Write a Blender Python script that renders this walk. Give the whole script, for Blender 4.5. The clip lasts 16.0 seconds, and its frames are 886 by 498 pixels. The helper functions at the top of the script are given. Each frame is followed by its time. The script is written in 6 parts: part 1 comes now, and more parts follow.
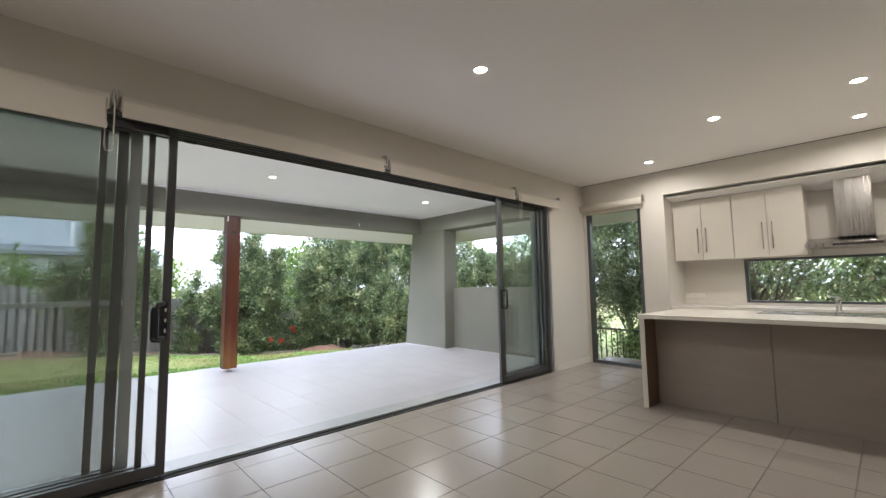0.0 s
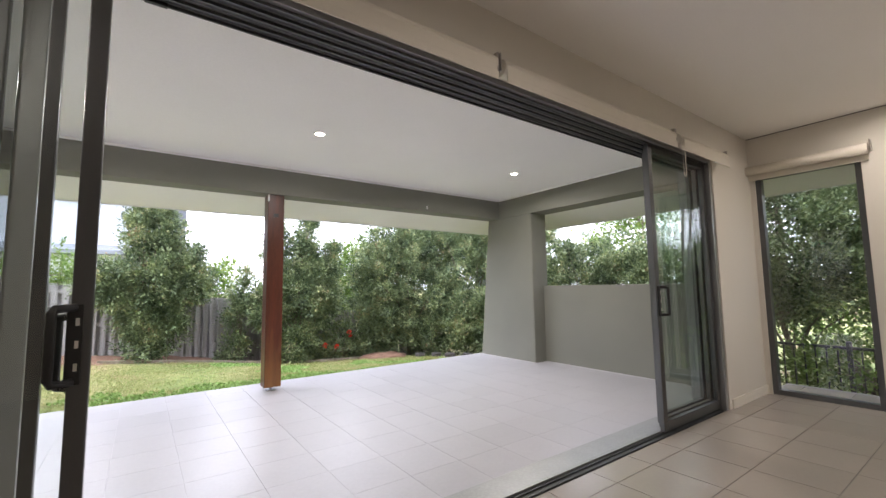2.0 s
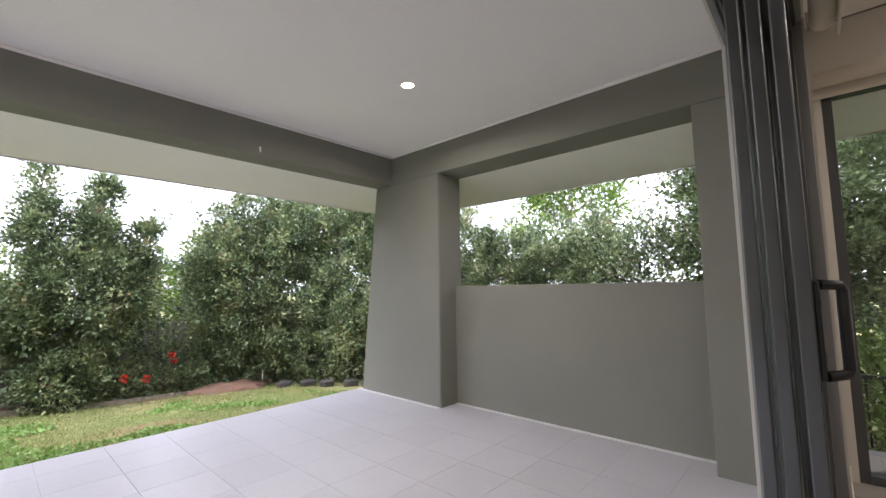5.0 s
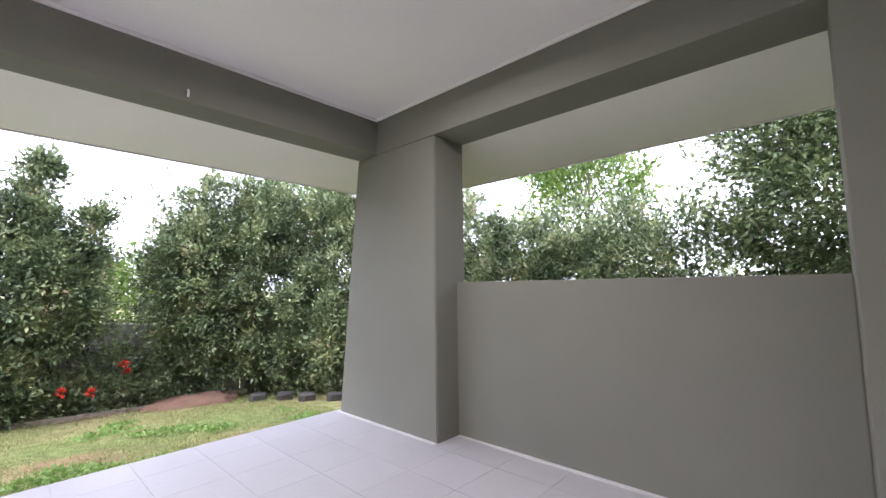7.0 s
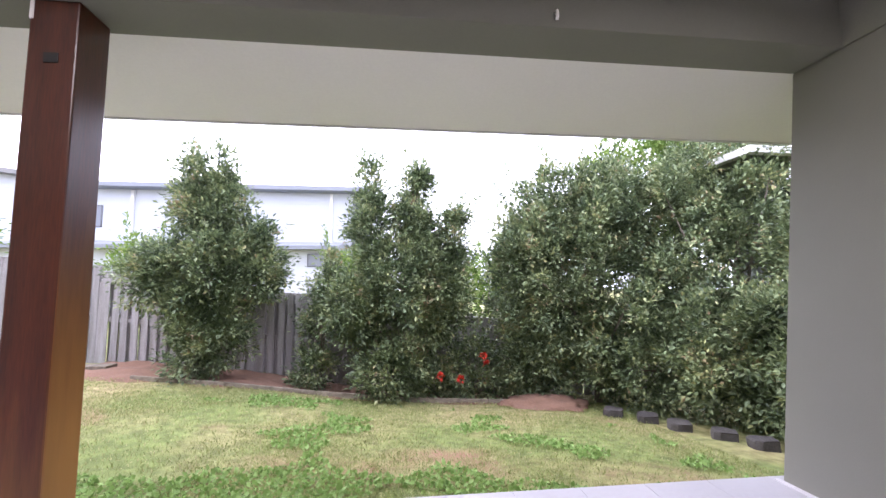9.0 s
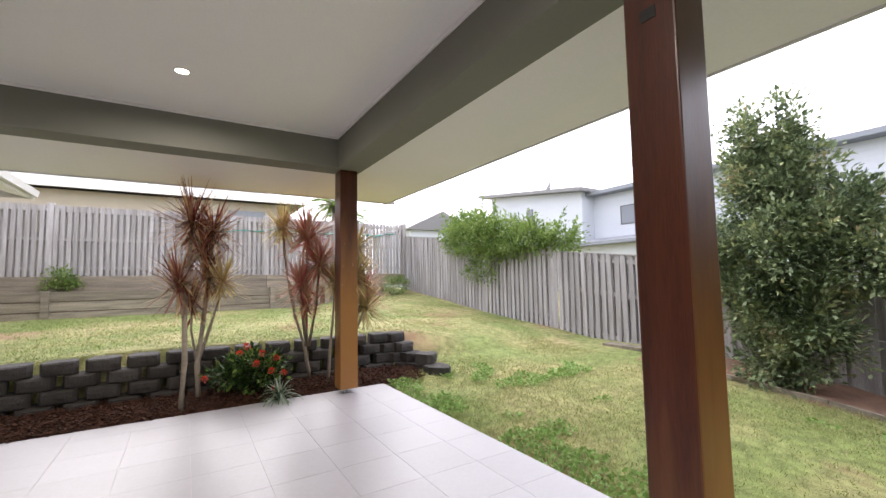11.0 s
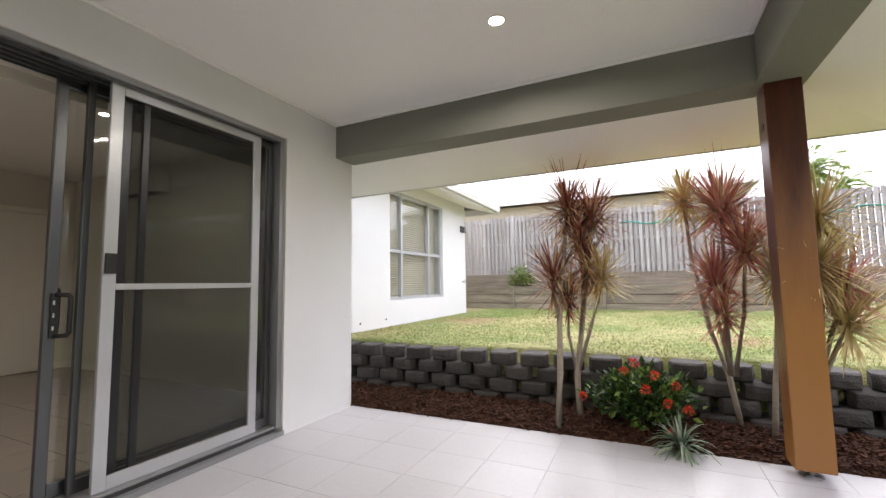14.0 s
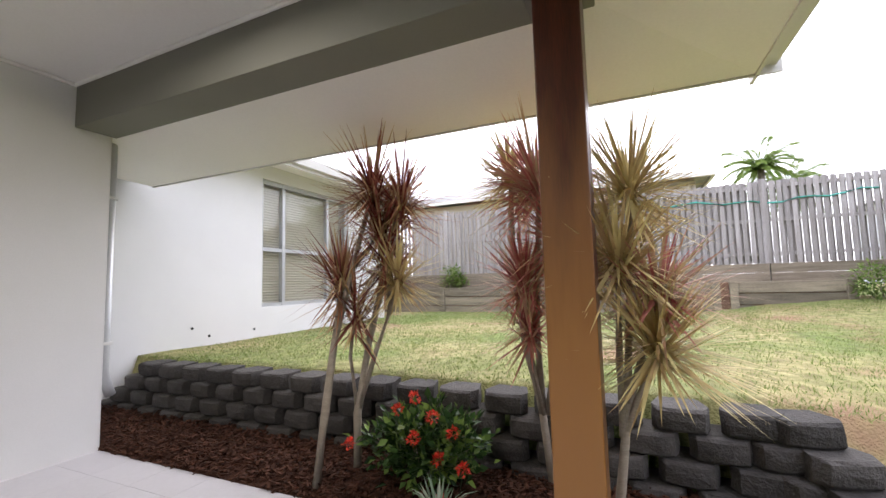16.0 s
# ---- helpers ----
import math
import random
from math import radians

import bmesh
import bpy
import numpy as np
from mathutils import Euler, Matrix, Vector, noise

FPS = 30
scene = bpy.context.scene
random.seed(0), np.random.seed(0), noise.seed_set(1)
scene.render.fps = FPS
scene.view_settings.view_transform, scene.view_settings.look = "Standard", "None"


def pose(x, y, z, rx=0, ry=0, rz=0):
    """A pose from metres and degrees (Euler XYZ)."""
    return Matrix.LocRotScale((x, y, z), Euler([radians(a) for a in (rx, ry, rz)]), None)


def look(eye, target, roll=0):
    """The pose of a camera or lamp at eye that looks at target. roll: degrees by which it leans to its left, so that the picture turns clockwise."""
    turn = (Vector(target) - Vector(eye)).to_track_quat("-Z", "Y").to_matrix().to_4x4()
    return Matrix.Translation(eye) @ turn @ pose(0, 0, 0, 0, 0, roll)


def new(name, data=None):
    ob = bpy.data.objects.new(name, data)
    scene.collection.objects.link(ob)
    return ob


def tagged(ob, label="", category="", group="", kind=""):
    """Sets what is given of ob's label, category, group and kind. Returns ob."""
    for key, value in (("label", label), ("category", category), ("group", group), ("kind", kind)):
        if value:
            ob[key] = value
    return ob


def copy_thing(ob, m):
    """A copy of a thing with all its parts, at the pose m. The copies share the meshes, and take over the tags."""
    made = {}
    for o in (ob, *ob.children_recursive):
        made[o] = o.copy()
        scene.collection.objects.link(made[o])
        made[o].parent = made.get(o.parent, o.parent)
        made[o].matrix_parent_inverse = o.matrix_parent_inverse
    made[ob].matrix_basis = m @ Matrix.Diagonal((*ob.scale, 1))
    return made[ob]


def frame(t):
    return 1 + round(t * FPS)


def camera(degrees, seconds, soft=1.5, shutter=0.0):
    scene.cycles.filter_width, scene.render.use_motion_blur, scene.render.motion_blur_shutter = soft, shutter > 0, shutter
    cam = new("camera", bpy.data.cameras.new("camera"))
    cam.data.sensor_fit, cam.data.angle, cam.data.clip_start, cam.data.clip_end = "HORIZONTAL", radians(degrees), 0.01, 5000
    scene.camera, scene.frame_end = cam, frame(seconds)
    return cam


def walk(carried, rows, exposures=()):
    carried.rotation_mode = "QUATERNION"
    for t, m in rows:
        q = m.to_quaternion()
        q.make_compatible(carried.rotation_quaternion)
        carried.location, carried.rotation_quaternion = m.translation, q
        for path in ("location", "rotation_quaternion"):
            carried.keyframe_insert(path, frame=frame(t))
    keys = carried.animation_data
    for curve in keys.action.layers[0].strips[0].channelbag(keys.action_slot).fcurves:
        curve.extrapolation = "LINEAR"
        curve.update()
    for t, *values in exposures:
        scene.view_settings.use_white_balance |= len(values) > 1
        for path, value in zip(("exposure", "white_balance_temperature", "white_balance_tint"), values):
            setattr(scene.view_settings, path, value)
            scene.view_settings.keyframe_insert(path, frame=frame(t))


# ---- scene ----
cam = camera(93.7, 16.0)
PATH = [
    (0, (0.367, -0.35, 1.246), (1.728, 1.105, 1.422), -0.9),
    (0.5, (0.605, 0.063, 1.253), (1.927, 1.553, 1.426), -0.9),
    (1, (0.764, 0.514, 1.235), (2.042, 2.043, 1.412), -0.9),
    (1.5, (0.869, 0.926, 1.209), (2.091, 2.499, 1.388), -0.9),
    (2, (1.09, 1.293, 1.2), (2.259, 2.906, 1.384), -0.9),
    (2.5, (1.366, 1.657, 1.173), (2.522, 3.278, 1.36), -0.9),
    (3, (1.658, 1.976, 1.146), (2.834, 3.583, 1.335), -0.9),
    (3.5, (1.979, 2.295, 1.154), (3.216, 3.855, 1.345), -0.8),
    (4, (2.373, 2.565, 1.137), (3.684, 4.064, 1.325), -0.7),
    (4.5, (2.722, 2.861, 1.179), (4.142, 4.257, 1.362), -1.0),
    (4.7, (2.892, 2.945, 1.182), (4.347, 4.304, 1.371), -0.8),
    (6.8, (3.886, 3.545, 1.155), (5.391, 4.849, 1.338), -1.0),
    (7, (3.941, 3.706, 1.16), (5.404, 5.058, 1.343), -0.7),
    (7.5, (4.015, 4.042, 1.099), (5.314, 5.55, 1.299), -0.5),
    (8, (4.092, 4.389, 1.079), (5.133, 6.083, 1.287), -0.1),
    (8.5, (4.071, 4.645, 1.111), (4.754, 6.515, 1.305), -0.2),
    (9, (3.979, 4.916, 1.143), (4.2, 6.895, 1.328), -0.2),
    (9.5, (3.791, 5.12, 1.156), (3.473, 7.086, 1.338), -0.2),
    (10, (3.647, 5.247, 1.191), (2.788, 7.045, 1.364), -0.7),
    (10.2, (3.575, 5.246, 1.196), (2.518, 6.936, 1.358), -0.5),
    (12.3, (3.13, 5.66, 1.128), (1.141, 5.545, 1.303), -0.9),
    (12.5, (3.118, 5.622, 1.142), (1.14, 5.385, 1.311), -0.4),
    (13, (2.83, 5.745, 1.09), (0.907, 5.227, 1.272), -0.5),
    (13.5, (2.511, 5.85, 1.17), (0.647, 5.143, 1.332), -0.6),
    (14, (2.092, 6.057, 1.151), (0.295, 5.196, 1.319), -0.9),
    (14.5, (1.773, 6.302, 1.147), (0.018, 5.358, 1.316), -0.8),
    (15, (1.398, 6.609, 1.152), (-0.339, 5.632, 1.323), -1.2),
    (15.5, (0.975, 6.864, 1.194), (-0.797, 5.949, 1.341), -1.8),
    (16, (0.561, 7.149, 1.156), (-1.262, 6.342, 1.323), -1.5),
]
walk(cam, [(t, look(eye, aim, roll)) for t, eye, aim, roll in PATH], exposures=[(0.0, 2.7, 6050, 8), (2.0, 2.52, 6400, 12), (3.0, 2.3, 6500, 13), (4.5, 2.3, 6400, 14), (7.5, 2.46, 6150, 19), (9.0, 2.36, 6150, 23), (10.2, 1.95, 6650, 17), (12.3, 1.84, 6800, 11), (14.0, 2.02, 6750, 12), (15.4, 1.95, 6650, 13), (16.0, 1.78, 6650, 13)])

# ---- world and light ----
world = bpy.data.worlds.new("overcast_sky")
scene.world = world
world.use_nodes = True
wn, wl = world.node_tree.nodes, world.node_tree.links
wn.clear()
w_out = wn.new("ShaderNodeOutputWorld")
w_bg = wn.new("ShaderNodeBackground")
w_sky = wn.new("ShaderNodeTexSky")
w_sky.sky_type = "NISHITA"
w_sky.sun_disc = False
w_sky.sun_elevation = radians(45)
w_sky.sun_rotation = radians(275)
w_sky.dust_density, w_sky.air_density = 1.0, 1.0
w_cloud = wn.new("ShaderNodeMix")
w_cloud.data_type = "RGBA"
w_cloud.inputs[0].default_value = 0.72
w_cloud.inputs[7].default_value = (6.15, 6.4, 7.55, 1)
w_hsv = wn.new("ShaderNodeHueSaturation")
w_hsv.inputs["Saturation"].default_value = 0.22
w_bg.inputs["Strength"].default_value = 0.15
wl.new(w_sky.outputs[0], w_hsv.inputs["Color"])
wl.new(w_hsv.outputs[0], w_cloud.inputs[6])
wl.new(w_cloud.outputs[2], w_bg.inputs[0])
wl.new(w_bg.outputs[0], w_out.inputs[0])

sun_data = bpy.data.lights.new("sun", "SUN")
sun_data.energy, sun_data.angle, sun_data.color = 0.55, radians(50), (1.0, 0.98, 0.95)
sun = new("sun", sun_data)
sun.matrix_world = look((0, 0, 30), (12 * math.sin(radians(85)), -12 * math.cos(radians(85)), 30 - 12))


def lamp_disc(x, y, z, watts, color, size=0.09):
    d = bpy.data.lights.new("downlight_lamp", "AREA")
    d.shape, d.size, d.energy, d.color, d.spread = "DISK", size, watts, color, radians(170)
    o = new("downlight_lamp", d)
    o.matrix_world = pose(x, y, z)
    return o


INDOOR_DOWNLIGHTS = [(2.59, 1.59), (4.98, -0.3), (4.99, 0.7), (6.01, -0.27), (6.03, 1.7), (0.0, 1.47)]
PATIO_DOWNLIGHTS = [(-0.26, 5.32), (2.49, 5.32), (5.26, 5.32)]
ROOM_Z, PATIO_Z = 2.83, 2.77
for lx, ly in INDOOR_DOWNLIGHTS:
    lamp_disc(lx, ly, ROOM_Z - 0.02, 1.8, (1.0, 0.9, 0.8))
for lx, ly in PATIO_DOWNLIGHTS:
    lamp_disc(lx, ly, PATIO_Z - 0.02, 6.5, (1.0, 0.95, 0.89))

# ---- materials ----
def material(name, color, rough=0.6, metal=0.0, var=0.12, scale=6.0, fine=60.0, bump=0.1, dist=0.004, spec=0.5,
             dark=None, island=0.0, obj=0.0, stretch=(1, 1, 1), rvar=0.09):
    """A surface with two scales of colour change and a fine relief."""
    m = bpy.data.materials.new(name)
    m.use_nodes = True
    n, l = m.node_tree.nodes, m.node_tree.links
    b = n["Principled BSDF"]
    b.inputs["Roughness"].default_value, b.inputs["Metallic"].default_value = rough, metal
    b.inputs["Specular IOR Level"].default_value = spec
    tc, mp = n.new("ShaderNodeNewGeometry"), n.new("ShaderNodeMapping")
    mp.inputs["Scale"].default_value = stretch
    l.new(tc.outputs["Position"], mp.inputs[0])
    big, small = n.new("ShaderNodeTexNoise"), n.new("ShaderNodeTexNoise")
    big.inputs["Scale"].default_value, small.inputs["Scale"].default_value = scale, fine
    big.inputs["Detail"].default_value, small.inputs["Detail"].default_value = 5, 4
    l.new(mp.outputs[0], big.inputs[0])
    l.new(mp.outputs[0], small.inputs[0])
    add = n.new("ShaderNodeMath")
    add.operation = "ADD"
    l.new(big.outputs[0], add.inputs[0])
    l.new(small.outputs[0], add.inputs[1])
    ramp = n.new("ShaderNodeMapRange")
    ramp.inputs[1].default_value, ramp.inputs[2].default_value = 0.65, 1.35
    l.new(add.outputs[0], ramp.inputs[0])
    mix = n.new("ShaderNodeMix")
    mix.data_type = "RGBA"
    c = Vector(color)
    lo = Vector(dark) if dark else c * (1 - var)
    hi = c * (1 + var * 0.6)
    mix.inputs[6].default_value, mix.inputs[7].default_value = (*lo, 1), (*[min(v, 0.95) for v in hi], 1)
    l.new(ramp.outputs[0], mix.inputs[0])
    last = mix.outputs[2]
    if island or obj:
        info = n.new("ShaderNodeNewGeometry" if island else "ShaderNodeObjectInfo")
        r = n.new("ShaderNodeMapRange")
        k = island or obj
        r.inputs[3].default_value, r.inputs[4].default_value = 1 - k, 1 + k
        l.new(info.outputs["Random Per Island" if island else "Random"], r.inputs[0])
        hs = n.new("ShaderNodeHueSaturation")
        l.new(r.outputs[0], hs.inputs["Value"])
        l.new(last, hs.inputs["Color"])
        last = hs.outputs[0]
    l.new(last, b.inputs["Base Color"])
    if bump:
        bp = n.new("ShaderNodeBump")
        bp.inputs["Strength"].default_value, bp.inputs["Distance"].default_value = bump, dist
        l.new(add.outputs[0], bp.inputs["Height"])
        l.new(bp.outputs[0], b.inputs["Normal"])
    rr = n.new("ShaderNodeMapRange")
    rr.inputs[3].default_value, rr.inputs[4].default_value = max(rough - rvar, 0.02), min(rough + rvar, 1)
    l.new(big.outputs[0], rr.inputs[0])
    l.new(rr.outputs[0], b.inputs["Roughness"])
    return m


def leaf_material(name, stops, rough=0.45, thin=0.25, clump=0.0, spec=0.16):
    """Leaves: each one its own shade out of the given stops, a little light passing through."""
    m = bpy.data.materials.new(name)
    m.use_nodes = True
    n, l = m.node_tree.nodes, m.node_tree.links
    b = n["Principled BSDF"]
    g = n.new("ShaderNodeNewGeometry")
    r = n.new("ShaderNodeValToRGB")
    while len(r.color_ramp.elements) < len(stops):
        r.color_ramp.elements.new(0.5)
    for e, (p, c) in zip(r.color_ramp.elements, stops):
        e.position, e.color = p, (*c, 1)
    if clump:
        ns, ad, ma = n.new("ShaderNodeTexNoise"), n.new("ShaderNodeMath"), n.new("ShaderNodeMapRange")
        ns.inputs["Scale"].default_value, ns.inputs["Detail"].default_value = 2.6, 3
        l.new(g.outputs["Position"], ns.inputs[0])
        ma.inputs[1].default_value, ma.inputs[2].default_value = 0.3, 0.7
        ma.inputs[3].default_value, ma.inputs[4].default_value = -0.1, clump
        l.new(ns.outputs[0], ma.inputs[0])
        ad.operation = "MULTIPLY_ADD"
        ad.inputs[1].default_value = 1 - clump * 0.75
        l.new(g.outputs["Random Per Island"], ad.inputs[0])
        l.new(ma.outputs[0], ad.inputs[2])
        l.new(ad.outputs[0], r.inputs[0])
    else:
        l.new(g.outputs["Random Per Island"], r.inputs[0])
    l.new(r.outputs[0], b.inputs["Base Color"])
    b.inputs["Roughness"].default_value = rough
    b.inputs["Specular IOR Level"].default_value = spec
    t = n.new("ShaderNodeBsdfTranslucent")
    l.new(r.outputs[0], t.inputs[0])
    mx = n.new("ShaderNodeMixShader")
    mx.inputs[0].default_value = thin
    l.new(b.outputs[0], mx.inputs[1])
    l.new(t.outputs[0], mx.inputs[2])
    l.new(mx.outputs[0], n["Material Output"].inputs[0])
    return m


def glass_material(name, tint, gloss=1.0):
    """A thin clear pane: it lets light straight through and mirrors by Fresnel."""
    m = bpy.data.materials.new(name)
    m.use_nodes = True
    n, l = m.node_tree.nodes, m.node_tree.links
    n.remove(n["Principled BSDF"])
    tr, gl, mx, lw = (n.new("ShaderNodeBsdfTransparent"), n.new("ShaderNodeBsdfGlossy"), n.new("ShaderNodeMixShader"), n.new("ShaderNodeLayerWeight"))
    tr.inputs[0].default_value = (*tint, 1)
    gl.inputs["Roughness"].default_value = 0.01
    lw.inputs[0].default_value = 0.5
    pw, ma = n.new("ShaderNodeMath"), n.new("ShaderNodeMath")
    pw.operation, ma.operation = "POWER", "MULTIPLY_ADD"
    pw.inputs[1].default_value, ma.inputs[1].default_value, ma.inputs[2].default_value = 4.5, 0.85, 0.075
    l.new(lw.outputs["Facing"], pw.inputs[0])
    l.new(pw.outputs[0], ma.inputs[0])
    l.new(ma.outputs[0], mx.inputs[0])
    l.new(tr.outputs[0], mx.inputs[1])
    l.new(gl.outputs[0], mx.inputs[2])
    l.new(mx.outputs[0], n["Material Output"].inputs[0])
    return m


def screen_material(name, color, open_share):
    """Woven fly screen, too fine to see thread by thread: part thread, part opening."""
    m = bpy.data.materials.new(name)
    m.use_nodes = True
    n, l = m.node_tree.nodes, m.node_tree.links
    b = n["Principled BSDF"]
    b.inputs["Base Color"].default_value = (*color, 1)
    b.inputs["Roughness"].default_value = 0.9
    b.inputs["Specular IOR Level"].default_value = 0.05
    tr, mx = n.new("ShaderNodeBsdfTransparent"), n.new("ShaderNodeMixShader")
    mx.inputs[0].default_value = open_share
    l.new(b.outputs[0], mx.inputs[1])
    l.new(tr.outputs[0], mx.inputs[2])
    l.new(mx.outputs[0], n["Material Output"].inputs[0])
    return m


def glow_material(name, color, strength):
    m = bpy.data.materials.new(name)
    m.use_nodes = True
    b = m.node_tree.nodes["Principled BSDF"]
    b.inputs["Emission Color"].default_value = (*color, 1)
    b.inputs["Emission Strength"].default_value = strength
    return m


M_WALL = material("wall_paint_cream", (0.67, 0.63, 0.57), 0.7, var=0.03, scale=1.2, fine=160, bump=0.05, dist=0.001)
M_CEIL = material("ceiling_paint_white", (0.9, 0.87, 0.835), 0.8, var=0.025, scale=0.8, fine=120, bump=0.03, dist=0.001)
M_SKIRT = material("skirting_gloss_white", (0.76, 0.72, 0.65), 0.4, var=0.03, bump=0)
M_EXT = material("render_white", (0.71, 0.705, 0.7), 0.85, var=0.06, scale=1.5, fine=220, bump=0.25, dist=0.002)
M_GREY = material("render_grey_green", (0.21, 0.207, 0.176), 0.8, var=0.13, scale=1.3, fine=240, bump=0.25, dist=0.002)
M_SOFFIT = material("soffit_sheet_white", (0.91, 0.89, 0.875), 0.7, var=0.04, scale=1.0, fine=60, bump=0.04, dist=0.001)
M_TILE_IN = material("porcelain_tile_beige", (0.32, 0.28, 0.245), 0.25, var=0.04, scale=2.0, fine=45, bump=0.0, dist=0.001, obj=0.025, rvar=0.02, spec=0.5)
M_TILE_OUT = material("porcelain_tile_pale", (0.45, 0.437, 0.458), 0.36, var=0.06, scale=3.0, fine=45, bump=0.04, dist=0.001, obj=0.03)
M_GROUT = material("grout_grey", (0.19, 0.175, 0.16), 0.9, var=0.15, scale=8, bump=0.1)
M_GROUT_OUT = material("grout_pale", (0.63, 0.615, 0.63), 0.8, var=0.15, scale=8, bump=0.1)
M_ALU = material("aluminium_powder_coat", (0.135, 0.138, 0.142), 0.34, metal=0.9, var=0.05, scale=4, fine=200, bump=0.03, dist=0.001)
M_FRAME = material("aluminium_frame_grey", (0.3, 0.305, 0.31), 0.36, metal=0.5, var=0.05, scale=4, fine=200, bump=0.03, dist=0.001)
M_ALU_DARK = material("aluminium_track_dark", (0.05, 0.052, 0.052), 0.4, metal=0.3, var=0.1, bump=0)
M_SILVER = material("aluminium_silver", (0.5, 0.51, 0.52), 0.36, metal=0.4, var=0.04, bump=0)
M_CANE = material("pale_cane_bark", (0.34, 0.285, 0.225), 0.85, var=0.25, scale=12, fine=60, bump=0.4, dist=0.003, stretch=(1, 1, 4))
M_BLACK = material("black_plastic", (0.014, 0.014, 0.014), 0.4, var=0.1, bump=0)
M_CHROME = material("chrome", (0.75, 0.75, 0.75), 0.12, metal=1.0, var=0.02, bump=0)
M_STEEL = material("brushed_steel", (0.45, 0.425, 0.4), 0.28, metal=1.0, var=0.04, scale=3, fine=70, bump=0.01, dist=0.0005, stretch=(14, 14, 0.5))
M_GALV = material("galvanised_steel", (0.4, 0.4, 0.4), 0.45, metal=0.8, var=0.15, bump=0.05)
M_CAB = material("cabinet_laminate_white", (0.62, 0.575, 0.505), 0.32, var=0.02, bump=0)
M_STONE = material("benchtop_stone_white", (0.76, 0.72, 0.65), 0.22, var=0.05, scale=30, fine=220, bump=0)
M_TAUPE = material("laminate_taupe", (0.31, 0.265, 0.225), 0.5, var=0.08, scale=2, fine=40, bump=0.02, stretch=(1, 1, 6))
M_OAK = material("panel_brown", (0.17, 0.11, 0.07), 0.45, var=0.2, scale=3, fine=50, bump=0.05, stretch=(8, 8, 0.6))


def worn_lit_post_material(name, fade_shift):
    """Oiled hardwood: red finish higher up, honey colour lower down in uneven streaks, part worn finish, part light
    painted into the colour.
    """
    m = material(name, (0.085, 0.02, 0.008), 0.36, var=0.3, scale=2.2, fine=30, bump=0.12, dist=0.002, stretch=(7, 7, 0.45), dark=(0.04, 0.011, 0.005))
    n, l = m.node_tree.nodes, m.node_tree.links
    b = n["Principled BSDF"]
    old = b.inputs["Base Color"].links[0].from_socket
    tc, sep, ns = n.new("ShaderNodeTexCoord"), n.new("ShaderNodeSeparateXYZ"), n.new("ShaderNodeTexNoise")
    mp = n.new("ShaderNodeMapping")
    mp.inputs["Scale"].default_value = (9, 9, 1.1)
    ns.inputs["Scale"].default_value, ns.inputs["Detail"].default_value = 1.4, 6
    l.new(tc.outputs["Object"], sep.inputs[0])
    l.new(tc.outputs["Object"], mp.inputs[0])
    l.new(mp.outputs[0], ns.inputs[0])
    # honey colour by height: part worn stain, part painted light gradient
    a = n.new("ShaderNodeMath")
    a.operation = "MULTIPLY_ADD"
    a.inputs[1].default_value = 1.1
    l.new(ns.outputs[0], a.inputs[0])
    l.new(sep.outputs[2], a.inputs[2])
    # light put into the colour: faces towards +x turn honey higher up
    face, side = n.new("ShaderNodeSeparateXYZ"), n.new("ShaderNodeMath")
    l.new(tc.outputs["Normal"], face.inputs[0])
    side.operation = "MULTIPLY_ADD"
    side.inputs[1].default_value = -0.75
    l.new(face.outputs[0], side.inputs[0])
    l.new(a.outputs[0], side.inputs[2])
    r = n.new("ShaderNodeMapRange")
    r.inputs[1].default_value, r.inputs[2].default_value, r.inputs[3].default_value, r.inputs[4].default_value = 0.75 - fade_shift, 1.9 - fade_shift, 1.0, 0.0
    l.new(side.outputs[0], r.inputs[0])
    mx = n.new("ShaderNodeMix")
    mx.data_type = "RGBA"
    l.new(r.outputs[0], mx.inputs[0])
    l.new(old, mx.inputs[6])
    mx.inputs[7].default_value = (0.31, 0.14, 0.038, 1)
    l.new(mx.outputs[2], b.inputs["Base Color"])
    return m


M_POST = worn_lit_post_material("stained_hardwood_worn_lit", 0.12)
M_POST_NEW = worn_lit_post_material("stained_hardwood", 0.6)
M_BLIND = material("blind_fabric", (0.7, 0.65, 0.57), 0.85, var=0.03, fine=200, bump=0.05)
M_PALING = material("weathered_pine", (0.37, 0.355, 0.355), 0.9, var=0.3, scale=2, fine=40, bump=0.35, dist=0.003, obj=0.16, stretch=(9, 9, 0.7), dark=(0.19, 0.17, 0.155))
M_SLEEPER = material("sleeper_timber", (0.28, 0.24, 0.18), 0.9, var=0.4, scale=2, fine=40, bump=0.4, dist=0.004, stretch=(6, 0.7, 8), dark=(0.1, 0.083, 0.06), obj=0.24)
M_BLOCK = material("split_concrete_charcoal", (0.066, 0.06, 0.056), 0.95, var=0.4, scale=9, fine=70, bump=0.9, dist=0.012, obj=0.22)
M_MULCH = material("bark_mulch", (0.055, 0.023, 0.014), 0.95, spec=0.15, var=0.5, scale=14, fine=80, bump=1.0, dist=0.02)
M_CHIP = material("bark_chips", (0.06, 0.026, 0.016), 0.9, spec=0.15, var=0.4, scale=20, fine=90, bump=0.3, island=0.5)
M_BARK = material("grey_bark", (0.2, 0.165, 0.13), 0.9, var=0.3, scale=9, fine=60, bump=0.6, dist=0.004, stretch=(1, 1, 3))
M_SOIL = material("red_soil", (0.23, 0.13, 0.085), 0.95, var=0.3, scale=5, fine=50, bump=0.7, dist=0.02)
M_GLASS = glass_material("clear_glass", (0.92, 0.95, 0.935))
